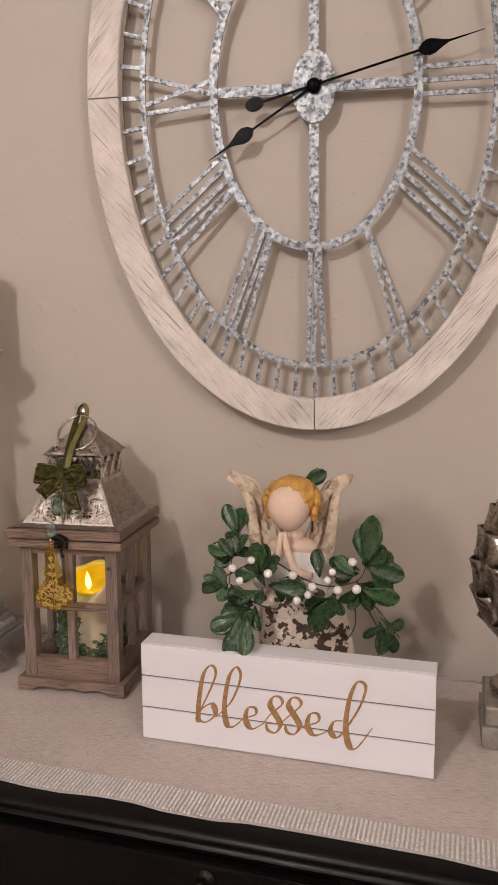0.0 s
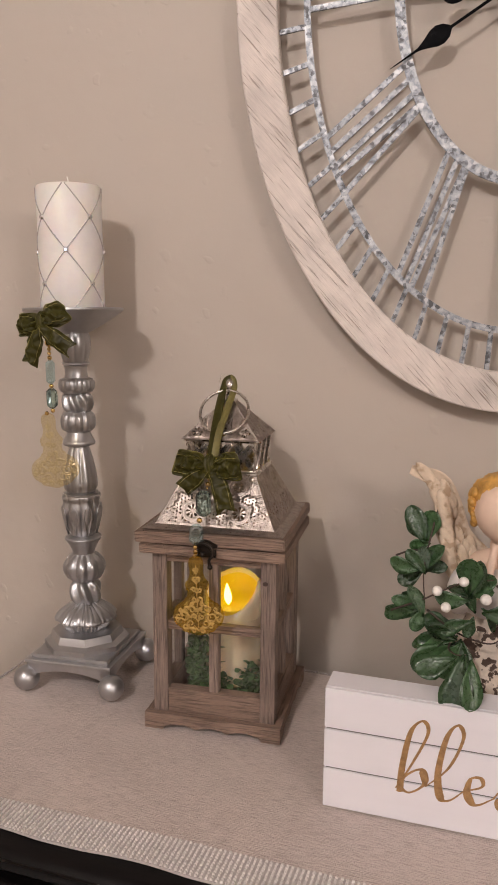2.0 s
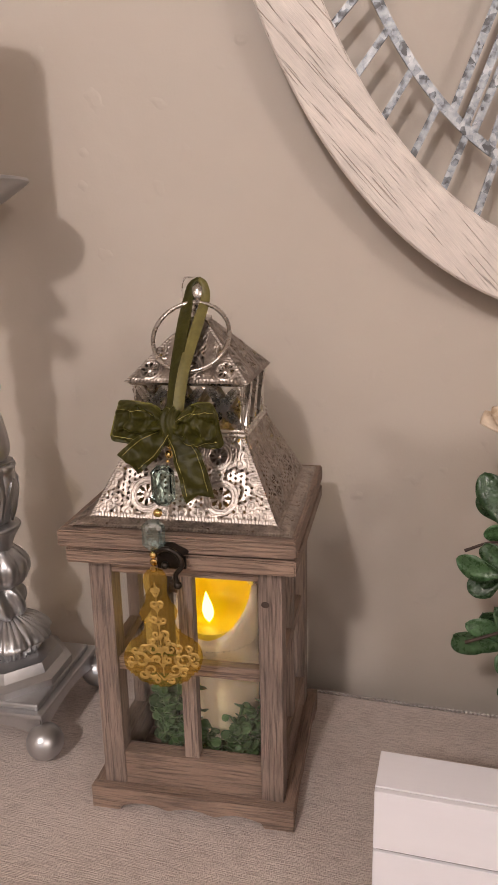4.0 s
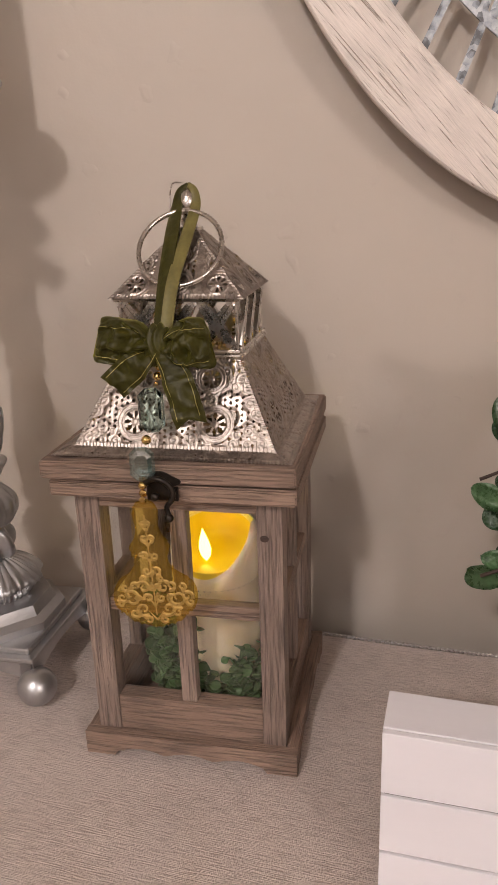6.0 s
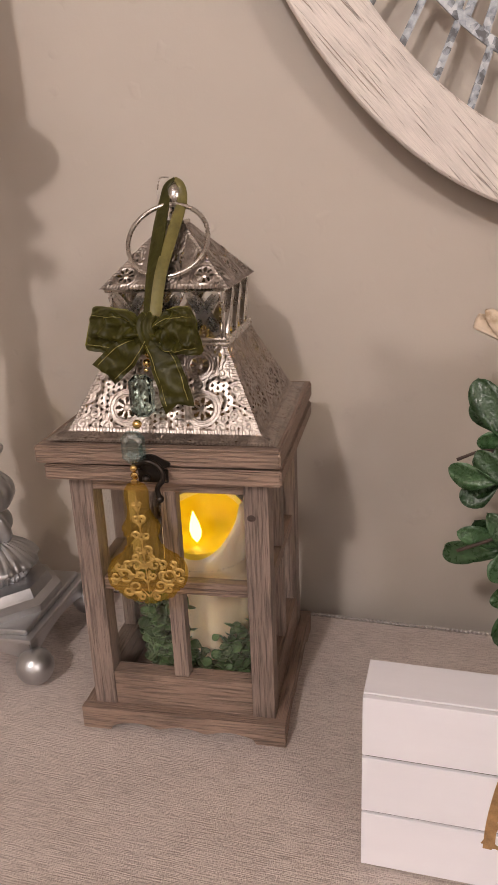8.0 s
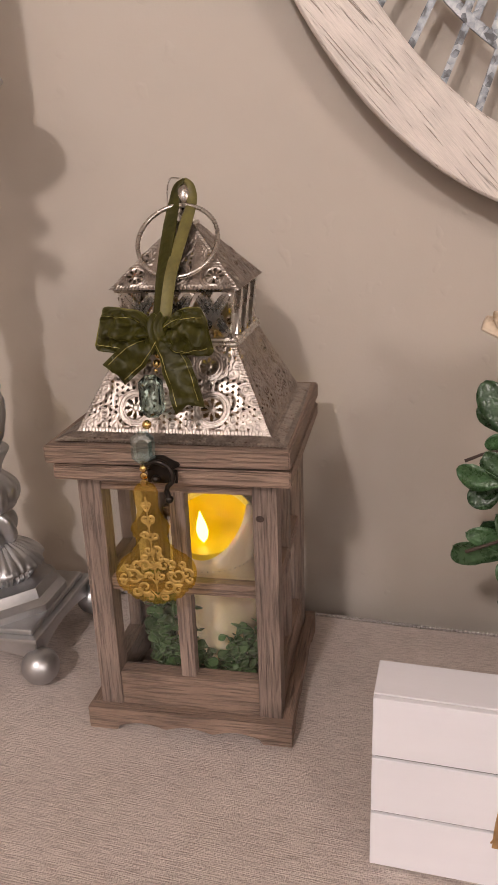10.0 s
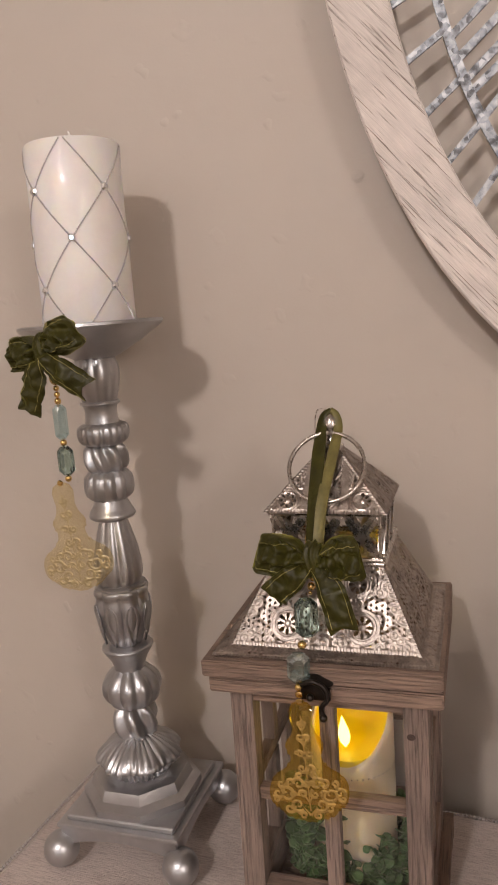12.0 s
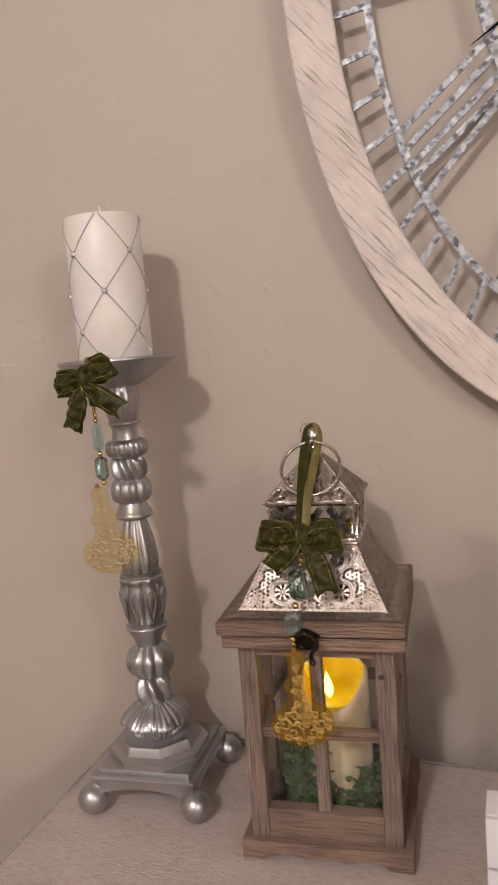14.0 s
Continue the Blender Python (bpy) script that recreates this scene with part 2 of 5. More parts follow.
WHITEWASH_A = streaked("whitewashed_wood_a", (0.76, 0.68, 0.63), (0.43, 0.345, 0.295), -48, cut=(0.335, 0.39), along=20, across=900, bump=0.7)
WHITEWASH_B = streaked("whitewashed_wood_b", (0.76, 0.68, 0.63), (0.43, 0.345, 0.295), 48, cut=(0.335, 0.39), along=20, across=900, bump=0.7)
RIMWOOD = mat("raw_rim_wood", (0.30, 0.22, 0.16), 0.7, var=0.2, scale=60)
ZINC = spangled("galvanised_zinc")
BLACKMETAL = mat("black_enamel", (0.004, 0.004, 0.005), 0.22, var=0.2, scale=80)
BLACKMETAL.node_tree.nodes["Principled BSDF"].inputs["Specular IOR Level"].default_value = 0.05
SIGNWHITE = mat("white_painted_wood", (0.77, 0.745, 0.785), 0.5, var=0.03, scale=20, bump=0.12, bscale=90, stretch=(0.15, 1, 1))
GROOVE = mat("grey_groove", (0.16, 0.15, 0.15), 0.8, var=0.1)
GOLDINK = mat("gold_ink", (0.39, 0.225, 0.10), 0.42, metal=0.25, var=0.3, scale=200, bump=0.3, bscale=400)
GREYWOOD = streaked("weathered_wood", (0.262, 0.176, 0.132), (0.128, 0.087, 0.068), 0, rough=0.62, axis="Z", along=34, across=900, cut=(0.30, 0.52), bump=0.8, mottle=(0.74, 1.22), relief=0.001)
GREYWOOD_UP = streaked("weathered_wood_upright", (0.248, 0.181, 0.149), (0.122, 0.091, 0.077), 90, rough=0.62, axis="Y", along=34, across=900, cut=(0.30, 0.52), bump=0.8, mottle=(0.74, 1.22), relief=0.001)
FILIGREE = mat("pierced_nickel", (0.42, 0.365, 0.33), 0.36, metal=1.0, var=0.3, scale=150, bump=0.12, bscale=900)
NICKEL = mat("brushed_nickel", (0.55, 0.50, 0.46), 0.28, metal=1.0, var=0.12, scale=120)
VELVET = mat("olive_velvet", (0.036, 0.032, 0.004), 0.46, var=0.40, scale=70, bump=1.0, bscale=60, sheen=0.8)
VELVET.node_tree.nodes["Principled BSDF"].inputs["Sheen Tint"].default_value = (0.46, 0.43, 0.07, 1)
VELVET.node_tree.nodes["Principled BSDF"].inputs["Sheen Roughness"].default_value = 0.32
VELVET.node_tree.nodes["Principled BSDF"].inputs["Specular IOR Level"].default_value = 0.25
RIBBON = mat("ribbon_underside", (0.135, 0.112, 0.028), 0.5, var=0.25, scale=90, bump=0.1, sheen=0.05)
STITCH = mat("gold_stitching", (0.42, 0.36, 0.12), 0.4, metal=0.4, var=0.2)
GOLD = mat("gold_bead", (0.80, 0.56, 0.22), 0.15, metal=1.0, var=0.1)
TEAL = crystal("smoky_teal_crystal", (0.46, 0.62, 0.58), 0.01)
CLEAR = glass("pale_blue_crystal", (0.76, 0.93, 0.96), 0.30, 0.0)
AMBER = tinted("amber_acrylic", (0.98, 0.86, 0.46), (0.56, 0.36, 0.06), 0.10)
PALE_AMBER = tinted("pale_amber_acrylic", (0.99, 0.94, 0.80), (0.60, 0.50, 0.30), 0.07)
GILT = mat("gilt_print", (0.42, 0.27, 0.075), 0.32, metal=0.55, var=0.3, scale=300)
PALE_GILT = mat("pale_gilt_print", (0.40, 0.31, 0.16), 0.4, metal=0.3, var=0.25, scale=300)
PANE = glass("window_glass")
# Hollow of the LED candle: its yellow glow is put into the wax colour
LITWAX = wax("glow_tinted_wax", (0.80, 0.60, 0.01), 0.002)
IVORY = wax("ivory_wax", (0.80, 0.68, 0.48), 0.003)
FLAME = glowing("led_flame", (1.0, 0.70, 0.14), 5.5)
LEAFMINT = mat("boxwood_leaf", (0.092, 0.165, 0.062), 0.34, var=0.3, scale=120, island=0.35)
PILLAR = wax("pearl_wax", (0.84, 0.795, 0.765), 0.001)
PILLAR.node_tree.nodes["Principled BSDF"].inputs["Coat Weight"].default_value = 0.5
GEM = mat("clear_gem", (0.92, 0.92, 0.94), 0.08, metal=0.9, var=0.05, scale=300)
PEWTER = mat("silver_painted_resin", (0.47, 0.465, 0.475), 0.35, metal=0.9, var=0.08, scale=30, bump=0.05, bscale=250, spread=0.04)
LEAF = mat("dark_mistletoe_leaf", (0.034, 0.074, 0.028), 0.30, var=0.55, scale=90, bump=0.6, bscale=170, island=0.45, spread=0.14)
TWIG = mat("brown_twig", (0.055, 0.032, 0.024), 0.7, var=0.3, scale=150)
BERRY = mat("white_berry", (0.80, 0.76, 0.72), 0.3, var=0.05, scale=90)
SKIN = mat("matt_pale_resin", (0.76, 0.56, 0.44), 0.55, var=0.06, scale=40)
HAIR = mat("ochre_resin", (0.56, 0.30, 0.07), 0.5, var=0.3, scale=90, bump=0.5, bscale=160, stretch=(1, 1, 0.4))
DRESS = mat("white_resin", (0.76, 0.71, 0.68), 0.55, var=0.06, scale=50)
WINGS = patched("aged_cream_resin", (0.68, 0.55, 0.42), (0.46, 0.33, 0.22), (0.38, 0.48), 90, 0.4)
BARK = patched("flaking_birch_finish", (0.66, 0.56, 0.47), (0.075, 0.045, 0.032), (0.45, 0.49), 105)
ANTIQUE = mat("antiqued_silver", (0.36, 0.32, 0.28), 0.28, metal=1.0, var=0.5, scale=60, bump=0.15, bscale=150)
STONEBASE = mat("aged_silver_plinth", (0.30, 0.27, 0.24), 0.5, metal=0.5, var=0.3, scale=80, bump=0.3)
BRONZE = mat("dark_bronze", (0.035, 0.028, 0.024), 0.35, metal=0.8, var=0.3, scale=150)


# ---- building helpers ----
def part(name, bm, material, parent=None, label="", smooth=False, angle=0.0):
    mesh = bpy.data.meshes.new(name)
    bmesh.ops.recalc_face_normals(bm, faces=bm.faces)
    bm.to_mesh(mesh)
    bm.free()
    for one in material if isinstance(material, (list, tuple)) else [material]:
        mesh.materials.append(one)
    ob = new(name, mesh)
    ob.parent = parent
    if smooth:
        for f in mesh.polygons:
            f.use_smooth = True
        if angle:
            mesh.set_sharp_from_angle(angle=radians(angle))
    if label:
        tagged(ob, label)
    return ob


def shared(name, mesh, m, parent, label=""):
    ob = new(name, mesh)
    ob.parent = parent
    ob.matrix_basis = m
    return tagged(ob, label) if label else ob


def thing(name, m, label, category, group="", kind=""):
    ob = new(name)
    ob.empty_display_size = 0.02
    ob.matrix_basis = m
    return tagged(ob, label, category, group, kind)


def box(bm, x0, x1, y0, y1, z0, z1, bevel=0.0, seg=2, m=None):
    b = bmesh.new()
    bmesh.ops.create_cube(b, size=1)
    for v in b.verts:
        v.co = Vector(((x0 + x1) / 2 + v.co.x * (x1 - x0), (y0 + y1) / 2 + v.co.y * (y1 - y0), (z0 + z1) / 2 + v.co.z * (z1 - z0)))
    if bevel:
        bmesh.ops.bevel(b, geom=b.edges[:], offset=bevel, segments=seg, affect="EDGES", profile=0.6)
    if m is not None:
        b.transform(m)
    join(bm, b)
    return bm


def join(bm, other):
    mesh = bpy.data.meshes.new("tmp")
    other.to_mesh(mesh)
    other.free()
    bm.from_mesh(mesh)
    bpy.data.meshes.remove(mesh)


def boxed(*a, **k):
    return box(bmesh.new(), *a, **k)


def lathe(profile, seg=48, shape=None, cap=True):
    """Turns a profile of (radius, height) round z; shape(angle, height, radius) may change the radius."""
    bm = bmesh.new()
    rings = []
    for r, z in profile:
        ring = []
        for i in range(seg):
            a = 2 * math.pi * i / seg
            q = shape(a, z, r) if shape else r
            ring.append(bm.verts.new((q * math.cos(a), q * math.sin(a), z)))
        rings.append(ring)
    for a, b in zip(rings, rings[1:]):
        for i in range(seg):
            bm.faces.new((a[i], a[(i + 1) % seg], b[(i + 1) % seg], b[i]))
    if cap:
        bm.faces.new(rings[0][::-1])
        bm.faces.new(rings[-1])
    return bm


def smoothline(points, n=8):
    """Catmull-Rom through the points."""
    p = [Vector(q) for q in points]
    p = [2 * p[0] - p[1]] + p + [2 * p[-1] - p[-2]]
    out = []
    for a, b, c, d in zip(p, p[1:], p[2:], p[3:]):
        for i in range(n):
            t = i / n
            out.append(0.5 * (2 * b + (c - a) * t + (2 * a - 5 * b + 4 * c - d) * t * t + (3 * b - a - 3 * c + d) * t ** 3))
    out.append(p[-2])
    return out


def tube(bm, pts, radius, seg=8, taper=None):
    rings = []
    up = Vector((0.31, 0.17, 0.93))
    for i, p in enumerate(pts):
        d = (pts[min(i + 1, len(pts) - 1)] - pts[max(i - 1, 0)]).normalized()
        x = d.cross(up)
        if x.length < 0.05:
            x = d.cross(Vector((1, 0, 0)))
        x.normalize()
        y = d.cross(x)
        r = radius * (taper(i / (len(pts) - 1)) if taper else 1)
        rings.append([bm.verts.new(p + r * (math.cos(2 * math.pi * k / seg) * x + math.sin(2 * math.pi * k / seg) * y)) for k in range(seg)])
    for a, b in zip(rings, rings[1:]):
        for k in range(seg):
            bm.faces.new((a[k], a[(k + 1) % seg], b[(k + 1) % seg], b[k]))
    bm.faces.new(rings[0][::-1])
    bm.faces.new(rings[-1])
    return bm


def strip(bm, pts, widths, sides, thick=0.0012, cup=0.0, crumple=0.0, notch=0.0):
    """A band swept along pts: widths and side vectors per point, with thickness, a slight cup, creases and a notched end."""
    n, w5 = len(pts), 9
    rows = []
    for i, p in enumerate(pts):
        d = (pts[min(i + 1, n - 1)] - pts[max(i - 1, 0)]).normalized()
        s = (sides[i] - sides[i].dot(d) * d).normalized()
        nn = d.cross(s)
        w = widths[i] / 2
        row = []
        for k in range(w5):
            f = -1 + 2 * k / (w5 - 1)
            c = p + s * w * f
            fold = crumple * (noise.noise(c * 130) + 0.5 * noise.noise(c * 310)) if crumple else 0.0
            c = c + nn * (cup * (1 - f * f) + fold)
            if notch and i > n - 4:
                c = c - d * notch * (1 - abs(f)) * (i - (n - 4)) / 3
            row.append(c)
        rows.append((row, nn))
    top = [[bm.verts.new(c + nn * thick / 2) for c in row] for row, nn in rows]
    bot = [[bm.verts.new(c - nn * thick / 2) for c in row] for row, nn in rows]
    for i in range(n - 1):
        for k in range(w5 - 1):
            bm.faces.new((top[i][k], top[i][k + 1], top[i + 1][k + 1], top[i + 1][k]))
            bm.faces.new((bot[i][k], bot[i + 1][k], bot[i + 1][k + 1], bot[i][k + 1]))
        for k in (0, w5 - 1):
            bm.faces.new((top[i][k], top[i + 1][k], bot[i + 1][k], bot[i][k]))
    for i in (0, n - 1):
        for k in range(w5 - 1):
            bm.faces.new((top[i][k], top[i][k + 1], bot[i][k + 1], bot[i][k]))
    return bm


def ball(r, sub=2, squash=(1, 1, 1)):
    bm = bmesh.new()
    bmesh.ops.create_icosphere(bm, subdivisions=sub, radius=r)
    for v in bm.verts:
        v.co = Vector((v.co.x * squash[0], v.co.y * squash[1], v.co.z * squash[2]))
    return bm


def flat(outline, y0, y1, bevel=0.0):
    """A plate with the given (x, z) outline between two depths."""
    bm = bmesh.new()
    a = [bm.verts.new((x, y0, z)) for x, z in outline]
    b = [bm.verts.new((x, y1, z)) for x, z in outline]
    n = len(outline)
    bm.faces.new(a)
    bm.faces.new(b[::-1])
    for i in range(n):
        bm.faces.new((a[i], b[i], b[(i + 1) % n], a[(i + 1) % n]))
    if bevel:
        rim = [e for e in bm.edges if abs(e.verts[0].co.y - e.verts[1].co.y) < 1e-7]
        bmesh.ops.bevel(bm, geom=rim, offset=bevel, segments=2, affect="EDGES")
    return bm


# ---- room ----
def slab(name, label, category, *a, material=WALL):
    return tagged(part(name, boxed(*a), material), label, category, kind="structure")


slab("wall_north", "beige painted plaster wall with faint trowel marks", "wall", -2.4, 2.8, -0.026, 0.12, 0, 2.5)
slab("wall_south", "plain beige painted wall", "wall", -2.4, 2.8, -4.32, -4.2, 0, 2.5)
slab("wall_west", "plain beige painted wall", "wall", -2.52, -2.4, -4.32, 0.12, 0, 2.5)
slab("wall_east", "plain beige painted wall", "wall", 2.8, 2.92, -4.32, 0.12, 0, 2.5)
slab("floor", "brown floor of the room", "floor", -2.52, 2.92, -4.32, 0.12, -0.1, 0, material=CARPET)
slab("ceiling", "plain pale painted ceiling", "ceiling", -2.52, 2.92, -4.32, 0.12, 2.5, 2.6, material=CEIL)

# ---- dresser and runner ----
TOP = 0.9185
DRESSER = pose(-0.434, -0.0116, 0, 0, 0, -7.6)
LENGTH, DEPTH = 1.30, 0.347


def back_edge(x):
    """Depth of the back edge: cut along the wall at the near-wall corner, straight beyond."""
    return min(0.0, (-0.0164 + 0.1323 * x) / 0.9912)


def dresser():
    t = thing("dresser", DRESSER, "black lacquered wooden dresser with moulded top edge", "dresser")
    prof = [(0.0, 0.0), (0.010, -0.001), (0.016, -0.005), (0.018, -0.011), (0.016, -0.018), (0.009, -0.022), (0.007, -0.025), (0.011, -0.028),
            (0.013, -0.034), (0.010, -0.040), (0.002, -0.043), (-0.002, -0.047), (-0.002, -0.056)]
    bm = bmesh.new()
    y = -DEPTH - 0.004
    ends = []
    for x in (0.0, 0.124, LENGTH):
        sec = [(back_edge(x), 0.0)] + [(y - a, 0.62 * b) for a, b in prof] + [(back_edge(x), -0.0347)]
        ends.append([bm.verts.new((x, a, TOP + b)) for a, b in sec])
    for a, b in zip(ends, ends[1:]):
        for i in range(len(a)):
            j = (i + 1) % len(a)
            bm.faces.new((a[i], a[j], b[j], b[i]))
    bm.faces.new(ends[0][::-1])
    bm.faces.new(ends[-1])
    part("top", bm, BLACKWOOD, t, "moulded black top", True, 40)
    part("carcass", boxed(0.012, LENGTH - 0.012, -DEPTH + 0.004, -0.028, 0.08, TOP - 0.0355, 0.002), BLACKWOOD, t)
    for k in range(2):
        for r in range(4):
            x0, x1 = 0.035 + k * 0.62, 0.035 + k * 0.62 + 0.60
            z1 = TOP - 0.038 - r * 0.19
            d = part("drawer", boxed(x0, x1, -DEPTH - 0.012, -DEPTH + 0.002, z1 - 0.18, z1, 0.004), BLACKWOOD, t)
            for u in (0.240, 0.48):
                kb = lathe([(0.009, 0), (0.009, 0.0015), (0.005, 0.003), (0.004, 0.009), (0.0058, 0.012), (0.0058, 0.015), (0.002, 0.017)], 20)
                ob = part("ring_pull", kb, BRONZE, d, "dark bronze ring pull", True)
                ob.matrix_basis = pose(x0 + u, -DEPTH - 0.011, z1 - 0.015, 90)
                loop = [Vector((0.0125 * math.sin(2 * math.pi * i / 32), -0.0125 * (1 - math.cos(2 * math.pi * i / 32)) * 0.97, 0.0135)) for i in range(33)]
                part("ring", tube(bmesh.new(), loop, 0.0014, 8), BRONZE, ob, "", True)
    for x in (0.04, LENGTH - 0.04):
        for yy in (-DEPTH + 0.04, -0.06):
            part("foot", boxed(x - 0.025, x + 0.025, yy - 0.025, yy + 0.025, 0, 0.081, 0.004), BLACKWOOD, t)


dresser()


def runner():
    t = thing("table_runner", DRESSER, "pale linen-look table runner with rhinestone mesh border and bead trim", "table runner")
    n, k = 120, 30
    bm = bmesh.new()
    x1 = 1.24

    def lift(x, y):
        return 0.0008 * noise.noise((x * 7, y * 9, 0.3)) + 0.0005

    def front(x):
        return -DEPTH + 0.030 + 0.002 * noise.noise((x * 5, 2.2, 0))

    grid = [[None] * (k + 1) for _ in range(n + 1)]
    for i in range(n + 1):
        for j in range(k + 1):
            x = -0.001 + x1 * i / n
            y = back_edge(x) + (front(x) - back_edge(x)) * j / k
            grid[i][j] = bm.verts.new((x, y, TOP + 0.002 + lift(x, y)))
    for i in range(n):
        for j in range(k):
            bm.faces.new((grid[i][j], grid[i][j + 1], grid[i + 1][j + 1], grid[i + 1][j]))
    ret = bmesh.ops.extrude_face_region(bm, geom=bm.faces[:])
    for v in [g for g in ret["geom"] if isinstance(g, bmesh.types.BMVert)]:
        v.co.z -= 0.0022
    part("cloth", bm, LINEN, t, "slubbed pale linen cloth", True, 60)
    # border: mesh band with rows of small stones across it
    bm = bmesh.new()
    rows = []
    for i in range(n * 2 + 1):
        x = x1 * i / (n * 2)
        f = front(x)
        w = 0.0035 * max(-0.6, min(0.6, 3.5 * noise.noise((x * 9, 5.2, 0))))
        rows.append([bm.verts.new((x, f - 0.0005 - 0.0315 * j / 6 - w * j / 6, TOP + 0.0034 + lift(x, f) + (-0.0012 if j == 6 else 0))) for j in range(7)])
    for a, b in zip(rows, rows[1:]):
        for j in range(6):
            bm.faces.new((a[j], a[j + 1], b[j + 1], b[j]))
    ret = bmesh.ops.extrude_face_region(bm, geom=bm.faces[:])
    for v in [g for g in ret["geom"] if isinstance(g, bmesh.types.BMVert)]:
        v.co.z -= 0.002
    band = part("border", bm, BAND, t, "silvery mesh border", True, 60)
    vs, fs = [], []
    rng = random.Random(4)
    x = 0.001
    while x < 0.95:
        f = front(x)
        w = 0.0035 * max(-0.6, min(0.6, 3.5 * noise.noise((x * 9, 5.2, 0))))
        for j in range(12):
            y = f - 0.0016 - (0.0292 + w) * j / 11 + rng.uniform(-0.0002, 0.0002)
            z = TOP + 0.0034 + lift(x, f)
            r = 0.00125 * rng.uniform(0.85, 1.1)
            tx, ty = rng.uniform(-0.3, 0.3) * r, rng.uniform(-0.3, 0.3) * r
            b = len(vs)
            vs += [(x - r, y - r, z - 0.0003), (x + r, y - r, z - 0.0003), (x + r, y + r, z - 0.0003), (x - r, y + r, z - 0.0003),
                   (x - r * 0.5 + tx, y - r * 0.5 + ty, z + r), (x + r * 0.5 + tx, y - r * 0.5 + ty, z + r * 0.8),
                   (x + r * 0.5 + tx, y + r * 0.5 + ty, z + r), (x - r * 0.5 + tx, y + r * 0.5 + ty, z + r * 1.1)]
            fs += [(b, b + 1, b + 5, b + 4), (b + 1, b + 2, b + 6, b + 5), (b + 2, b + 3, b + 7, b + 6), (b + 3, b, b + 4, b + 7), (b + 4, b + 5, b + 6, b + 7)]
        x += 0.0042
    mesh = bpy.data.meshes.new("stone_rows")
    mesh.from_pydata(vs, [], fs)
    mesh.materials.append(BANDSTONE)
    ob = new("stone_rows", mesh)
    ob.parent = band
    tagged(ob, "rows of tiny clear rhinestones", kind="stuff")
    # bead strings along the back and the left end
    vs, fs = [], []
    b0 = ball(0.0019, 1)
    base_v = [v.co.copy() for v in b0.verts]
    base_f = [[v.index for v in f.verts] for f in b0.faces]
    b0.free()
    spots = [(0.0034 * i, back_edge(0.0034 * i) + 0.0010 + 0.0014 * noise.noise((i * 0.02, 7, 0))) for i in range(340)] + [(-0.0025, -0.017 - 0.0034 * i) for i in range(95)]
    for x, y in spots:
        b = len(vs)
        vs += [(c.x + x, c.y + y, c.z + TOP + 0.0040) for c in base_v]
        fs += [tuple(i + b for i in f) for f in base_f]
    mesh = bpy.data.meshes.new("bead_trim")
    mesh.from_pydata(vs, [], fs)
    mesh.materials.append(RHINE)
    ob = new("bead_trim", mesh)
    ob.parent = t
    tagged(ob, "string of tiny silver beads", kind="stuff")


runner()


# ---- oval wall clock ----
CX, CZ = 0.0985, 1.670


def ell(ax, az, deg):
    """Point of an ellipse; 0 is twelve o'clock, clockwise."""
    a = radians(deg)
    return ax * math.sin(a), az * math.cos(a)


def arc_plate(ax, az, width, y0, y1, d0, d1, n, bevel=0.0):
    """An elliptic band of constant width round the mean ellipse, between two depths."""
    bm = bmesh.new()
    full = abs(d1 - d0) >= 359.9
    rings = []
    for i in range(n if full else n + 1):
        d = d0 + (d1 - d0) * i / n
        x, z = ell(ax, az, d)
        nx, nz = x / ax ** 2, z / az ** 2
        q = math.hypot(nx, nz)
        nx, nz = nx / q * width / 2, nz / q * width / 2
        c = bevel
        k = 1 - 2 * c / width
        prof = [(-1, y1), (-1, y0 + c), (-k, y0), (k, y0), (1, y0 + c), (1, y1)] if bevel else [(-1, y1), (-1, y0), (1, y0), (1, y1)]
        rings.append([bm.verts.new((x + nx * s, y, z + nz * s)) for s, y in prof])
    m = len(rings[0])
    for i in range(len(rings) if full else len(rings) - 1):
        a, b = rings[i], rings[(i + 1) % len(rings)]
        for k in range(m):
            bm.faces.new((a[k], a[(k + 1) % m], b[(k + 1) % m], b[k]))
    if not full:
        bm.faces.new(rings[0])
        bm.faces.new(rings[-1][::-1])
    return bm


def bar(p, q, width, y0, y1):
    """A flat bar between two (x, z) points."""
    p, q = Vector(p), Vector(q)
    d = (q - p).normalized()
    s = Vector((-d.y, d.x)) * width / 2
    return flat([tuple(p + s), tuple(p - s), tuple(q - s), tuple(q + s)], y0, y1)


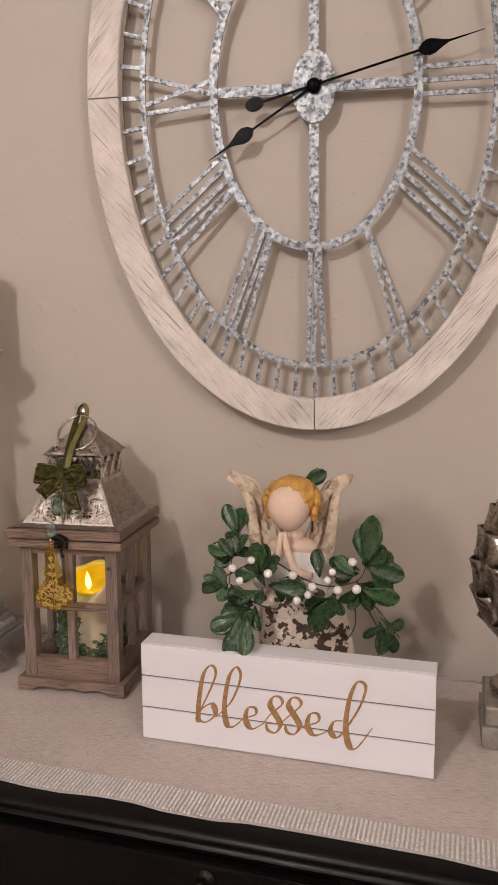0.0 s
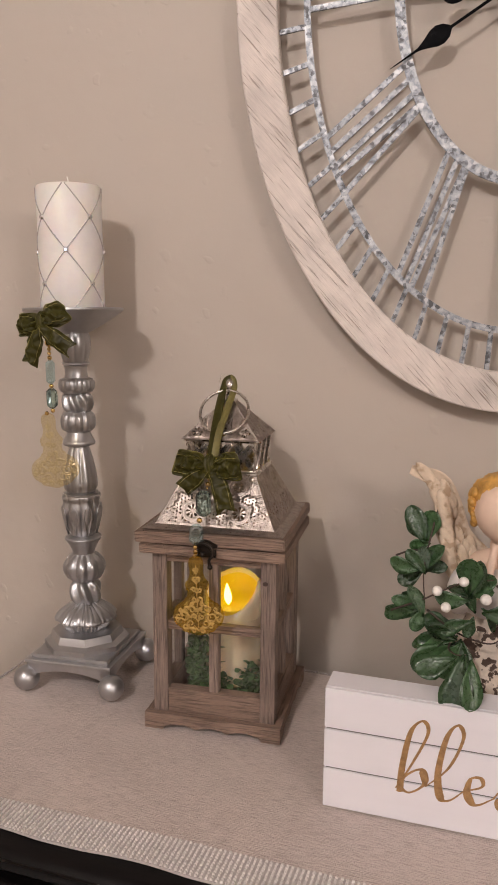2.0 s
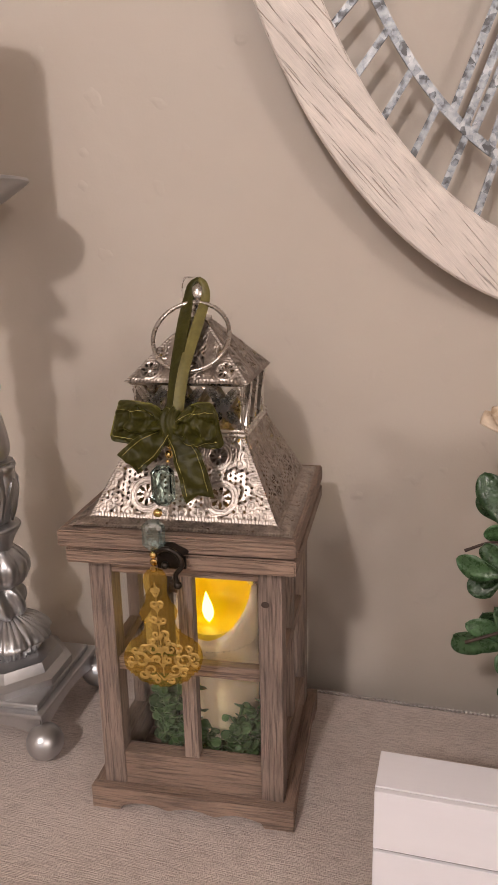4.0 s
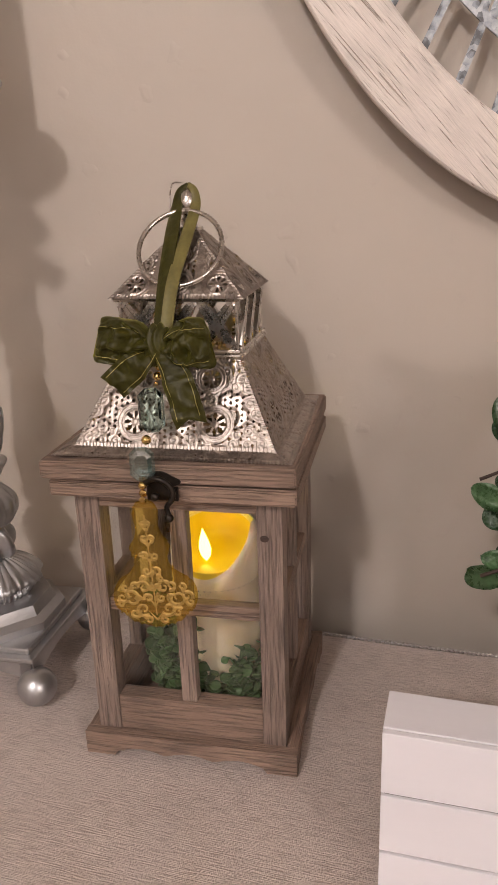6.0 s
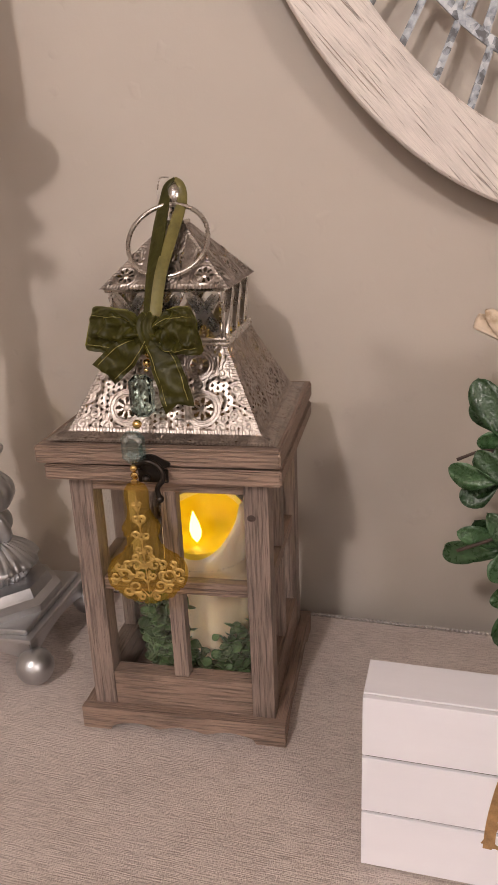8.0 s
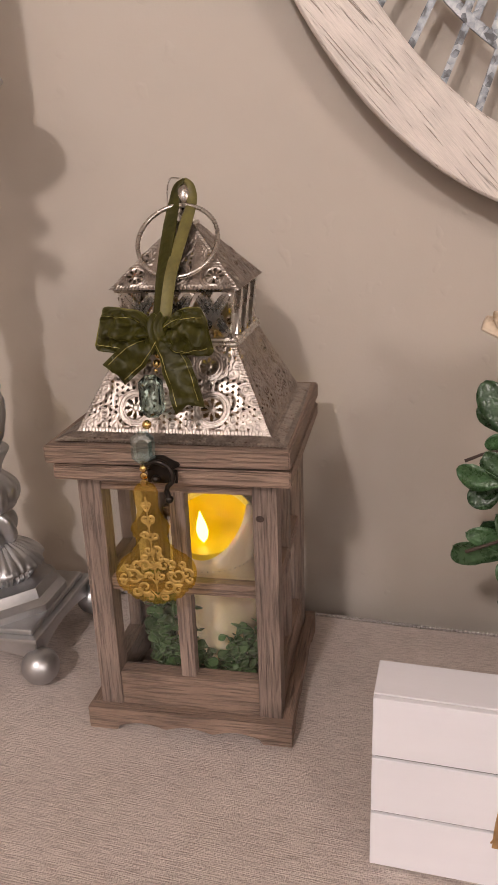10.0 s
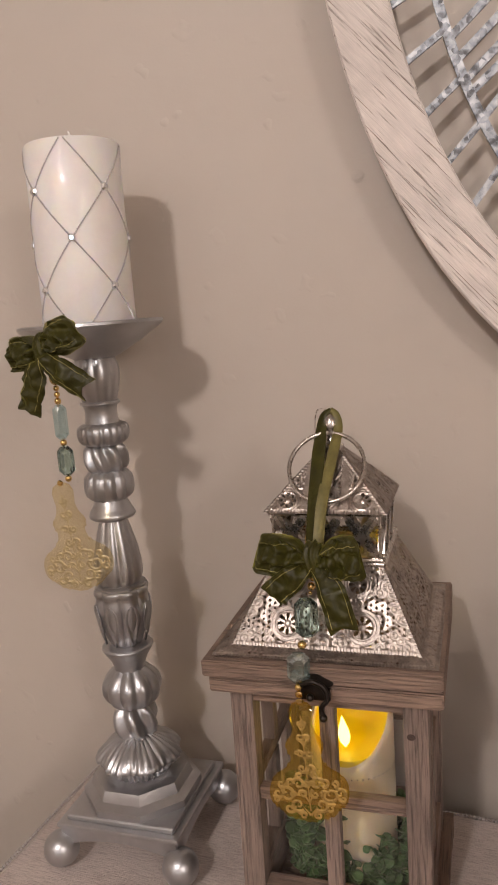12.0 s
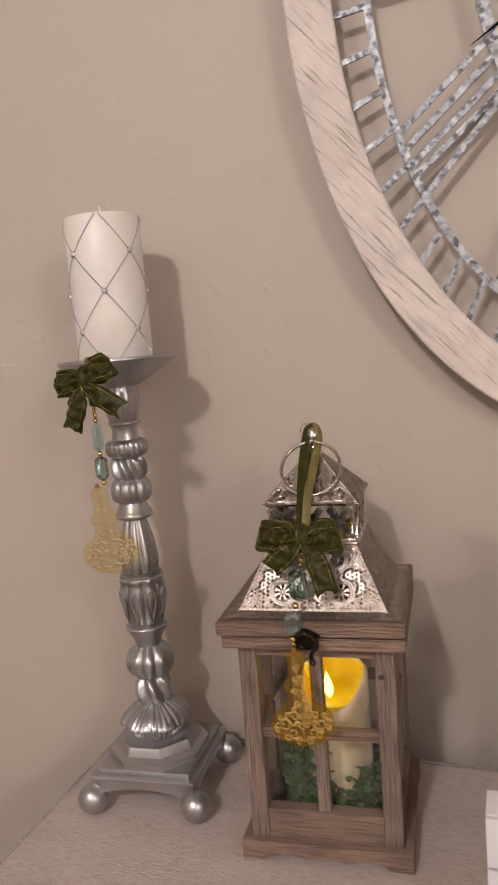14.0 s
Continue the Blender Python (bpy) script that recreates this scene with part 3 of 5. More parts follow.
def clock():
    t = thing("wall_clock", pose(CX + 0.0005, 0, CZ - 0.0005, 0, -0.4, 0) @ Matrix.Diagonal((1.0, 1.0, 1.009, 1.0)), "large oval wall clock with whitewashed wooden frame and galvanised Roman numerals", "wall clock")
    y0, y1 = -0.060, -0.042
    for k in range(4):
        fr = part("frame", arc_plate(0.2738, 0.4085, 0.0425, y0, y1, 90 * k + 0.12, 90 * k + 89.88, 60, 0.0015),
                  WHITEWASH_B if k % 2 else WHITEWASH_A, t, "whitewashed rough-sawn wood", True, 35)
    part("back_rim", arc_plate(0.2738, 0.4085, 0.0395, -0.042, -0.033, 0, 360, 160), RIMWOOD, t, "raw brown wood rim")
    part("hanger_frame", arc_plate(0.2738, 0.4085, 0.0180, -0.033, -0.0262, 0, 360, 120), RIMWOOD, t)
    m0, m1 = -0.0510, -0.0485
    part("inner_ring", arc_plate(0.1290, 0.1945, 0.0106, m0 - 0.0006, m1, 0, 360, 120), ZINC, t)
    part("outer_ring", arc_plate(0.2225, 0.3445, 0.0068, m0 - 0.0004, m1, 0, 360, 160), ZINC, t)
    for i in range(60):
        p, q = ell(0.2225, 0.3445, 6 * i), ell(0.2535, 0.3885, 6 * i)
        part("minute_mark", bar(p, q, 0.0050, m0, m1 + 0.0003), ZINC, t)
    for d in (0, 90, 180, 270):
        part("spoke", bar(ell(0.022, 0.036, d), ell(0.129, 0.1945, d), 0.0125, m0 + 0.0003, m1 + 0.0006), ZINC, t)
    hub = flat([ell(0.0275, 0.0435, 7.5 * i) for i in range(48)], m0 - 0.0022, m1 - 0.001)
    part("hub", hub, ZINC, t)
    names = ["XII", "I", "II", "III", "IIII", "V", "VI", "VII", "VIII", "IX", "X", "XI"]
    for h, word in enumerate(names):
        d = 30 * h
        outer = {"I": 2.7, "V": 4.2, "X": 6.8}
        inner = {"I": 4.6, "V": 4.4, "X": 6.4}
        a, b = -sum(inner[c] for c in word) / 2, -sum(outer[c] for c in word) / 2
        num = None
        for c in word:
            p, q = d + a + inner[c] / 2, d + b + outer[c] / 2
            a, b = a + inner[c], b + outer[c]
            ends = {"I": [(0, 0)], "V": [(0.4, 1.8), (-0.4, -1.8)], "X": [(-2.6, 3.0), (2.6, -3.0)]}[c]
            for n, (e, f) in enumerate(ends):
                one = bar(ell(0.1290, 0.1945, p + e), ell(0.2225, 0.3445, q + f), 0.0056, m0 + 0.0002 + 0.0003 * n, m1 + 0.0002)
                if num:
                    part("stroke", one, ZINC, num)
                else:
                    num = part("numeral", one, ZINC, t, "galvanised Roman numeral")

    def pointer(name, ang, length, spade, tail, y):
        h = part(name, flat([(-0.0016, -tail), (0.0016, -tail), (0.0013, length * 0.8), (0.0002, length), (-0.0002, length), (-0.0013, length * 0.8)], 0, 0.0012), BLACKMETAL, t, "slender black pointer")
        h.matrix_basis = pose(0, y, 0, 0, ang, 0)
        s = [(0.0, -0.028), (0.0035, -0.016), (0.0085, -0.006), (0.0095, 0.001), (0.007, 0.008), (0.002, 0.013), (-0.002, 0.013), (-0.007, 0.008), (-0.0095, 0.001), (-0.0085, -0.006), (-0.0035, -0.016)]
        part("spade", flat([(x, spade - z) for x, z in s], -0.0008, 0.0016, 0.0004), BLACKMETAL, h)
        if tail > 0.05:
            s2 = [(0.0085 * math.cos(a), -tail + 0.012 * math.sin(a)) for a in [2 * math.pi * i / 16 for i in range(16)]]
            part("counterweight", flat(s2, -0.0008, 0.0016, 0.0004), BLACKMETAL, h)

    pointer("minute_pointer", 76.0, 0.212, 0.145, 0.077, -0.0585)
    pointer("hour_pointer", 238.5, 0.160, 0.104, 0.012, -0.0560)
    ob = part("axle", lathe([(0.009, 0), (0.009, 0.006), (0.006, 0.010), (0.002, 0.011)], 24), BLACKMETAL, t, "", True, 40)
    ob.matrix_basis = pose(0, -0.0525, 0, 90)


clock()


# ---- sign ----
def sign():
    w, h, d = 0.3110, 0.1075, 0.031
    t = thing("block_sign", pose(-0.0685, -0.2990, 0.9225, 0, 0, -7.15), "white shiplap wooden block sign with gold script word", "sign")
    part("core", boxed(0.001, w - 0.001, 0.002, d, 0, h - 0.001, 0.0006), SIGNWHITE, t)
    part("groove", boxed(0.0016, w - 0.0016, 0.0012, 0.004, 0.002, h - 0.002), GROOVE, t)
    g = 0.0009
    for k in range(3):
        z0, z1 = h * k / 3 + (g if k else 0), h * (k + 1) / 3 - (g if k < 2 else 0)
        part("plank", boxed(0, w, -0.0006, 0.003, z0, z1, 0.0006), SIGNWHITE, t)
    part("top_board", boxed(0.0, w, 0.0034, d + 0.0005, h - 0.003, h + 0.0003, 0.0005), SIGNWHITE, t)
    # brush script, one joined stroke a letter; height 1 is a small letter
    strokes = [
        [(0.0, 0.1), (0.35, 1.0), (0.75, 2.3), (0.62, 2.75), (0.33, 2.3), (0.15, 1.0), (0.12, 0.0), (0.2, 0.55), (0.6, 0.95), (0.72, 0.45), (0.35, 0.02), (0.1, 0.2)],
        [(0.75, 0.35), (1.3, 1.2), (1.62, 2.35), (1.48, 2.8), (1.22, 2.3), (1.05, 1.0), (1.12, 0.1), (1.35, 0.0), (1.7, 0.45)],
        [(1.7, 0.45), (2.12, 0.72), (2.1, 1.02), (1.86, 0.95), (1.78, 0.4), (2.0, 0.02), (2.45, 0.4)],
        [(2.4, 0.35), (2.62, 0.8), (3.02, 1.35), (2.94, 1.66), (2.72, 1.62), (2.62, 1.25), (2.80, 0.82), (2.96, 0.40), (2.80, 0.0), (2.55, 0.05), (2.50, 0.35), (2.72, 0.42)],
        [(2.96, 0.45), (3.25, 0.85), (3.64, 1.40), (3.56, 1.70), (3.34, 1.68), (3.24, 1.32), (3.44, 0.88), (3.60, 0.45), (3.44, 0.05), (3.20, 0.08), (3.14, 0.38), (3.38, 0.46)],
        [(3.7, 0.45), (4.2, 0.75), (4.2, 1.1), (3.95, 1.05), (3.86, 0.5), (4.1, 0.12), (4.55, 0.4)],
        [(5.0, 0.95), (4.72, 0.85), (4.62, 0.4), (4.82, 0.15), (5.1, 0.6), (5.55, 1.7), (5.72, 2.6), (5.45, 2.75), (5.22, 2.0), (5.1, 0.8), (5.2, -0.1), (5.45, -0.2), (5.95, 0.8)],
    ]
    bm = bmesh.new()
    sx, sz = 0.0318, 0.0238
    pen = Vector((0.85, 0.53))
    layer = 0
    for path in strokes:
        layer += 1
        pts = smoothline([(x, z, 0) for x, z in path], 10)
        n = len(pts)
        prev = None
        for i, p in enumerate(pts):
            a, b = pts[max(i - 1, 0)], pts[min(i + 1, n - 1)]
            d2 = Vector(((b.x - a.x) * sx, (b.y - a.y) * sz)).normalized()
            down = max(0.0, -d2.y)
            wd = 0.0008 + 0.0021 * abs(d2.x * pen.y - d2.y * pen.x) ** 2 * (0.45 + 0.9 * down)
            wd *= min(1, 0.45 + 4 * min(i, n - 1 - i) / n)
            s = Vector((-d2.y, d2.x)) * wd
            x, z = 0.061 + p.x * sx, 0.0265 + p.y * sz
            y = -0.0008 - 0.00004 * layer - 0.00001 * (i % 7)
            row = (bm.verts.new((x + s.x, y, z + s.y)), bm.verts.new((x - s.x, y, z - s.y)))
            if prev:
                bm.faces.new((prev[0], prev[1], row[1], row[0]))
            prev = row
    ret = bmesh.ops.extrude_face_region(bm, geom=bm.faces[:])
    for v in [q for q in ret["geom"] if isinstance(q, bmesh.types.BMVert)]:
        v.co.y += 0.0006
    part("lettering", bm, GOLDINK, t, "gold brush script reading blessed")


sign()


# ---- hanging ornaments: bow, bead string and pendant ----
def puff(length, height, depth, seed):
    """A puffed loop of ribbon along +x: gathered at the root, full at the end, with creases that fan out from the root."""
    bm = bmesh.new()
    nu, nv = 44, 60
    rings = []
    for i in range(nu + 1):
        u = i / nu
        rise = min(1.0, u / 0.45)
        rise = rise * rise * (3 - 2 * rise)
        close = math.sqrt(max(0.0, 1 - ((u - 0.86) / 0.14) ** 2)) if u > 0.86 else 1.0
        hh = (0.24 + 0.76 * rise) * height / 2 * (0.82 + 0.18 * close) * (1 + 0.10 * u)
        dd = (0.40 + 0.60 * math.sin(math.pi * min(1, u * 0.9))) * depth / 2 * max(0.12, close)
        ring = []
        for k in range(nv):
            a = 2 * math.pi * k / nv
            c, s = math.cos(a), math.sin(a)
            q = Vector((u * 3.0, c * 1.6 + seed, s * 1.6))
            crease = 0.55 * math.sin(7 * s + 3.5 * noise.noise(q) + seed) * (1.05 - 0.55 * u) * abs(c) + 0.80 * noise.noise(q * 1.3) + 0.40 * noise.noise(q * 3.1) + 0.30 * (0.35 - abs(noise.noise(q * 2.3 + Vector((seed, 0, 7))))) + 0.16 * noise.noise(q * 6.0)
            y = -math.copysign(abs(c) ** 0.8, c) * dd * (1 + crease)
            z = math.copysign(abs(s) ** 0.75, s) * hh * (1 + 0.10 * noise.noise(q * 0.8))
            ring.append(bm.verts.new((u * length * (1 + 0.07 * s * math.sin(seed)) + 0.0016 * noise.noise(q), y, z)))
        rings.append(ring)
    for a, b in zip(rings, rings[1:]):
        for k in range(nv):
            bm.faces.new((a[k], a[(k + 1) % nv], b[(k + 1) % nv], b[k]))
    bm.faces.new(rings[0][::-1])
    bm.faces.new(rings[-1])
    seams = []
    for frac in (0.62, -0.62):
        k = round(math.asin(frac) / (2 * math.pi) * nv) % nv
        seams.append([r[k].co + Vector((0, -0.0003, 0)) for r in rings[2:-2]])
    return bm, seams


def bow(parent, m, loops, tails, knot=0.0082, width=0.018):
    kb = ball(knot, 4, (0.95, 0.95, 1.45))
    for v in kb.verts:
        v.co *= 1 + 0.10 * math.sin(v.co.x * 1500 + 2 * math.sin(v.co.z * 300))
    b = part("bow", kb, VELVET, parent, "olive velvet bow with gold stitched edges", True)
    b.matrix_basis = m @ pose(0, -0.006, 0)
    for n, (turn, length, height) in enumerate(loops):
        bm, seams = puff(length, height * 1.1, 0.018, 3.7 * n + 40 * length)
        mm = pose(0, 0.001, 0, 0, -turn, 0)
        part("loop", bm, VELVET, b, "", True).matrix_basis = mm
        for line in seams:
            part("stitching", tube(bmesh.new(), line, 0.00017, 5), STITCH, b).matrix_basis = mm
    for path, s1 in tails:
        pts = smoothline(path, 8)
        n = len(pts)
        ws = [width * (0.35 + 0.60 * min(1, 2.0 * i / (n - 1))) for i in range(n)]
        sides = [Vector((1, 0.2, 0.4)).lerp(Vector(s1), i / (n - 1)) for i in range(n)]
        part("tail", strip(bmesh.new(), pts, ws, sides, 0.0014, 0.0026, 0.0046, 0.004), VELVET, b, "", True, 60)
        for e in (-0.36, 0.36):
            line = []
            for i, p in enumerate(pts):
                d = (pts[min(i + 1, n - 1)] - pts[max(i - 1, 0)]).normalized()
                s = (sides[i] - sides[i].dot(d) * d).normalized()
                nn = d.cross(s)
                c = p + s * ws[i] * e
                c = c + nn * (0.0026 * (1 - 4 * e * e) + 0.0046 * (noise.noise(c * 130) + 0.5 * noise.noise(c * 310)))
                line.append((c, nn))
            for q in (0.0008, -0.0008):
                part("stitching", tube(bmesh.new(), [c + nn * q for c, nn in line[:-2]], 0.00017, 5), STITCH, b)
    return b


def octagon(w, h, d, c=0.28):
    """An emerald-cut stone: chamfered outline with a bevelled front and back."""
    out = []
    k = min(w, h) * c
    for sx, sz, first in ((1, 1, 0), (1, -1, 1), (-1, -1, 0), (-1, 1, 1)):
        a, b = (sx * (w / 2 - k), sz * h / 2), (sx * w / 2, sz * (h / 2 - k))
        out += [a, b] if not first else [b, a]
    bm = bmesh.new()
    layers = [(0.50, -d / 2), (0.80, -d * 0.34), (1.0, -d * 0.08), (1.0, d * 0.05), (0.72, d * 0.30), (0.30, d / 2)]
    rings = [[bm.verts.new((x * s, y, z * (1 - (1 - s) * w / h))) for x, z in out] for s, y in layers]
    for a, b in zip(rings, rings[1:]):
        for i in range(8):
            bm.faces.new((a[i], a[(i + 1) % 8], b[(i + 1) % 8], b[i]))
    bm.faces.new(rings[0][::-1])
    bm.faces.new(rings[-1])
    return bm


def pendant_outline(w, h):
    """Half outline of a baroque drop, mirrored: narrow neck, small shoulder, lobed fan below."""
    half = [(0.0, 1.0), (0.18, 0.985), (0.28, 0.94), (0.27, 0.86), (0.25, 0.79), (0.33, 0.71), (0.46, 0.66), (0.47, 0.62), (0.39, 0.585), (0.38, 0.53),
            (0.46, 0.46), (0.66, 0.41), (0.86, 0.37), (0.98, 0.30), (1.0, 0.22), (0.93, 0.145), (0.82, 0.115), (0.74, 0.115), (0.66, 0.07), (0.52, 0.035), (0.38, 0.035), (0.20, 0.005), (0.0, -0.005)]
    pts = [(p.x, p.y) for p in smoothline([(x * w / 2, z * h, 0) for x, z in half], 4)]
    return pts + [(-x, z) for x, z in pts[-2:0:-1]]


def drop(parent, m, w, h, tag, acrylic=AMBER):
    p = part("pendant", flat(pendant_outline(w, h), -0.0022, 0.0022, 0.0012), acrylic, parent, tag, True, 30)
    p.matrix_basis = m
    bm = bmesh.new()
    y = -0.0026

    def curl(x, z, r, turns, sgn, start, thick):
        pts = []
        for i in range(22):
            f = i / 21
            a = start + sgn * turns * 2 * math.pi * f
            q = r * (1 - 0.8 * f)
            pts.append(Vector((x + q * math.cos(a), y, z + q * math.sin(a))))
        tube(bm, pts, thick, 4, lambda f: 1.1 - 0.7 * f)

    rng = random.Random(9)
    for s in (-1, 1):
        for x, z, r in ((0.24, 0.33, 0.11), (0.56, 0.24, 0.15), (0.78, 0.25, 0.10), (0.30, 0.15, 0.13), (0.10, 0.46, 0.08), (0.12, 0.58, 0.07), (0.07, 0.72, 0.06), (0.52, 0.12, 0.09), (0.15, 0.24, 0.08), (0.42, 0.34, 0.08), (0.68, 0.33, 0.07), (0.85, 0.20, 0.06), (0.38, 0.24, 0.06), (0.20, 0.06, 0.07), (0.20, 0.40, 0.06), (0.06, 0.84, 0.05), (0.08, 0.33, 0.06)):
            curl(s * x * w / 2, z * h, r * w * 0.75, 1.15, s, rng.uniform(0, 6.28), 0.0010 * w / 0.04)
    for k in range(7):
        z = h * (0.06 + 0.12 * k)
        for s in (-1, 1):
            tube(bm, smoothline([(0, y, z), (s * w * 0.035, y, z + h * 0.03), (s * w * (0.09 - 0.008 * k), y, z + h * 0.075)], 5), 0.0006 * w / 0.04, 4, lambda f: 1.2 - f)
    tube(bm, [Vector((0, y, h * f / 10)) for f in range(1, 10)], 0.0005, 4)
    for v in bm.verts:
        v.co.y = y + 0.3 * (v.co.y - y)
    part("gilt_scrollwork", bm, GILT if acrylic is AMBER else PALE_GILT, p, "gold printed scrollwork")
    part("eyelet", lathe([(0.0016, 0), (0.0022, 0.0008), (0.0016, 0.0016)], 12), GOLD, p).matrix_basis = pose(0, 0, h, 90)
    return p


def bead_string(parent, top, items, sway):
    """Beads and stones hung below top, one under the other; sway(z) is the shift in x and y."""
    z = top
    for kind, size in items:
        x, y = sway(z - size / 2)
        if kind == "bead":
            o = part("gold_bead", ball(size / 2, 2), GOLD, parent, "", True)
            o.matrix_basis = pose(x, y, z - size / 2)
        elif kind == "ring":
            o = part("wire_loop", lathe([(size * 0.30, -0.0005), (size * 0.5, 0), (size * 0.30, 0.0005)], 16), GOLD, parent, "", True)
            o.matrix_basis = pose(x, y, z - size / 2, 90)
        elif kind in ("teal", "clear", "disc"):
            w = size * {"teal": 0.56, "clear": 0.70, "disc": 0.42}[kind]
            o = part("crystal", octagon(w, size, w * (0.6 if kind != "disc" else 0.35)), TEAL if kind == "teal" else CLEAR, parent, "faceted glass crystal")
            o.matrix_basis = pose(x, y, z - size / 2, 0, 0, 14 if kind != "disc" else 55)
        z -= size
    return z


# ---- lantern ----
LAN = pose(-0.1837, -0.1425, 0.9225, 0, 0, -3.0)


def filigree(w0, w1, h, rosettes, nu, nv, seed):
    """A pierced trapezoid of sheet metal, w0 wide below and w1 above, h high along its slope, in its own x-z plane."""
    bm = bmesh.new()
    rng = random.Random(seed)
    scroll = []
    for _ in range(90):
        scroll.append((rng.uniform(0, 0.5) * w0, rng.uniform(0.05, 0.95) * h, rng.uniform(0.0012, 0.0026)))

    def field(x, z):
        """Hole or not, and embossed height, at a place of the sheet."""
        half = (w0 + (w1 - w0) * z / h) / 2
        edge = half - abs(x)
        ax = abs(x)
        if edge < 0.0022 or z < 0.0025 or z > h - 0.0022:
            q = math.sin(3000 * (z if edge < 0.0022 else x))
            return False, 0.0003 + 0.0003 * q
        for cx, cz, r in rosettes:
            d = math.hypot(ax - cx, z - cz)
            if d < r:
                a = math.atan2(z - cz, ax - cx)
                f = d / r
                if f < 0.16:
                    return False, 0.0009
                if f < 0.62:
                    return abs(math.cos(4 * a)) * 0.9 > 0.35 + abs(f - 0.40) * 1.9, 0.0003
                if f < 0.74:
                    return False, 0.0008
                return abs(math.sin(11 * a)) < 0.25 and 0.80 < f < 0.93, 0.0006 * math.sin(math.pi * (f - 0.74) / 0.26)
        if abs(ax - w0 * 0.175 + z * 0.06) < 0.0022:
            return False, 0.0005 + 0.0002 * math.sin(z * 4200)
        best = 9.0
        for cx, cz, r in scroll:
            d = abs(math.hypot(ax - cx, z - cz) - r)
            best = min(best, d)
        if best < 0.0006:
            return False, 0.0008
        c = 0.0034
        u, v = (ax / c) % 1 - 0.5, ((z + (0.5 * c if int(ax / c) % 2 else 0)) / c) % 1 - 0.5
        hole = math.hypot(u, v) < 0.31 + 0.10 * math.cos(4 * math.atan2(v, u))
        return hole and best > 0.0010, 0.0005 * best / 0.0015

    grid = []
    for j in range(nv + 1):
        z = h * j / nv
        half = (w0 + (w1 - w0) * z / h) / 2
        row = []
        for i in range(nu + 1):
            x = -half + 2 * half * i / nu
            row.append((x, z, *field(x, z)))
        grid.append(row)
    vert = [[bm.verts.new((x, -min(1.1 * hh, 0.0013), z)) for x, z, ho, hh in row] for row in grid]
    for j in range(nv):
        for i in range(nu):
            if sum(grid[b][a][2] for a, b in ((i, j), (i + 1, j), (i, j + 1), (i + 1, j + 1))) < 3:
                bm.faces.new((vert[j][i], vert[j][i + 1], vert[j + 1][i + 1], vert[j + 1][i]))
    bmesh.ops.delete(bm, geom=[v for v in bm.verts if not v.link_faces], context="VERTS")
    return bm


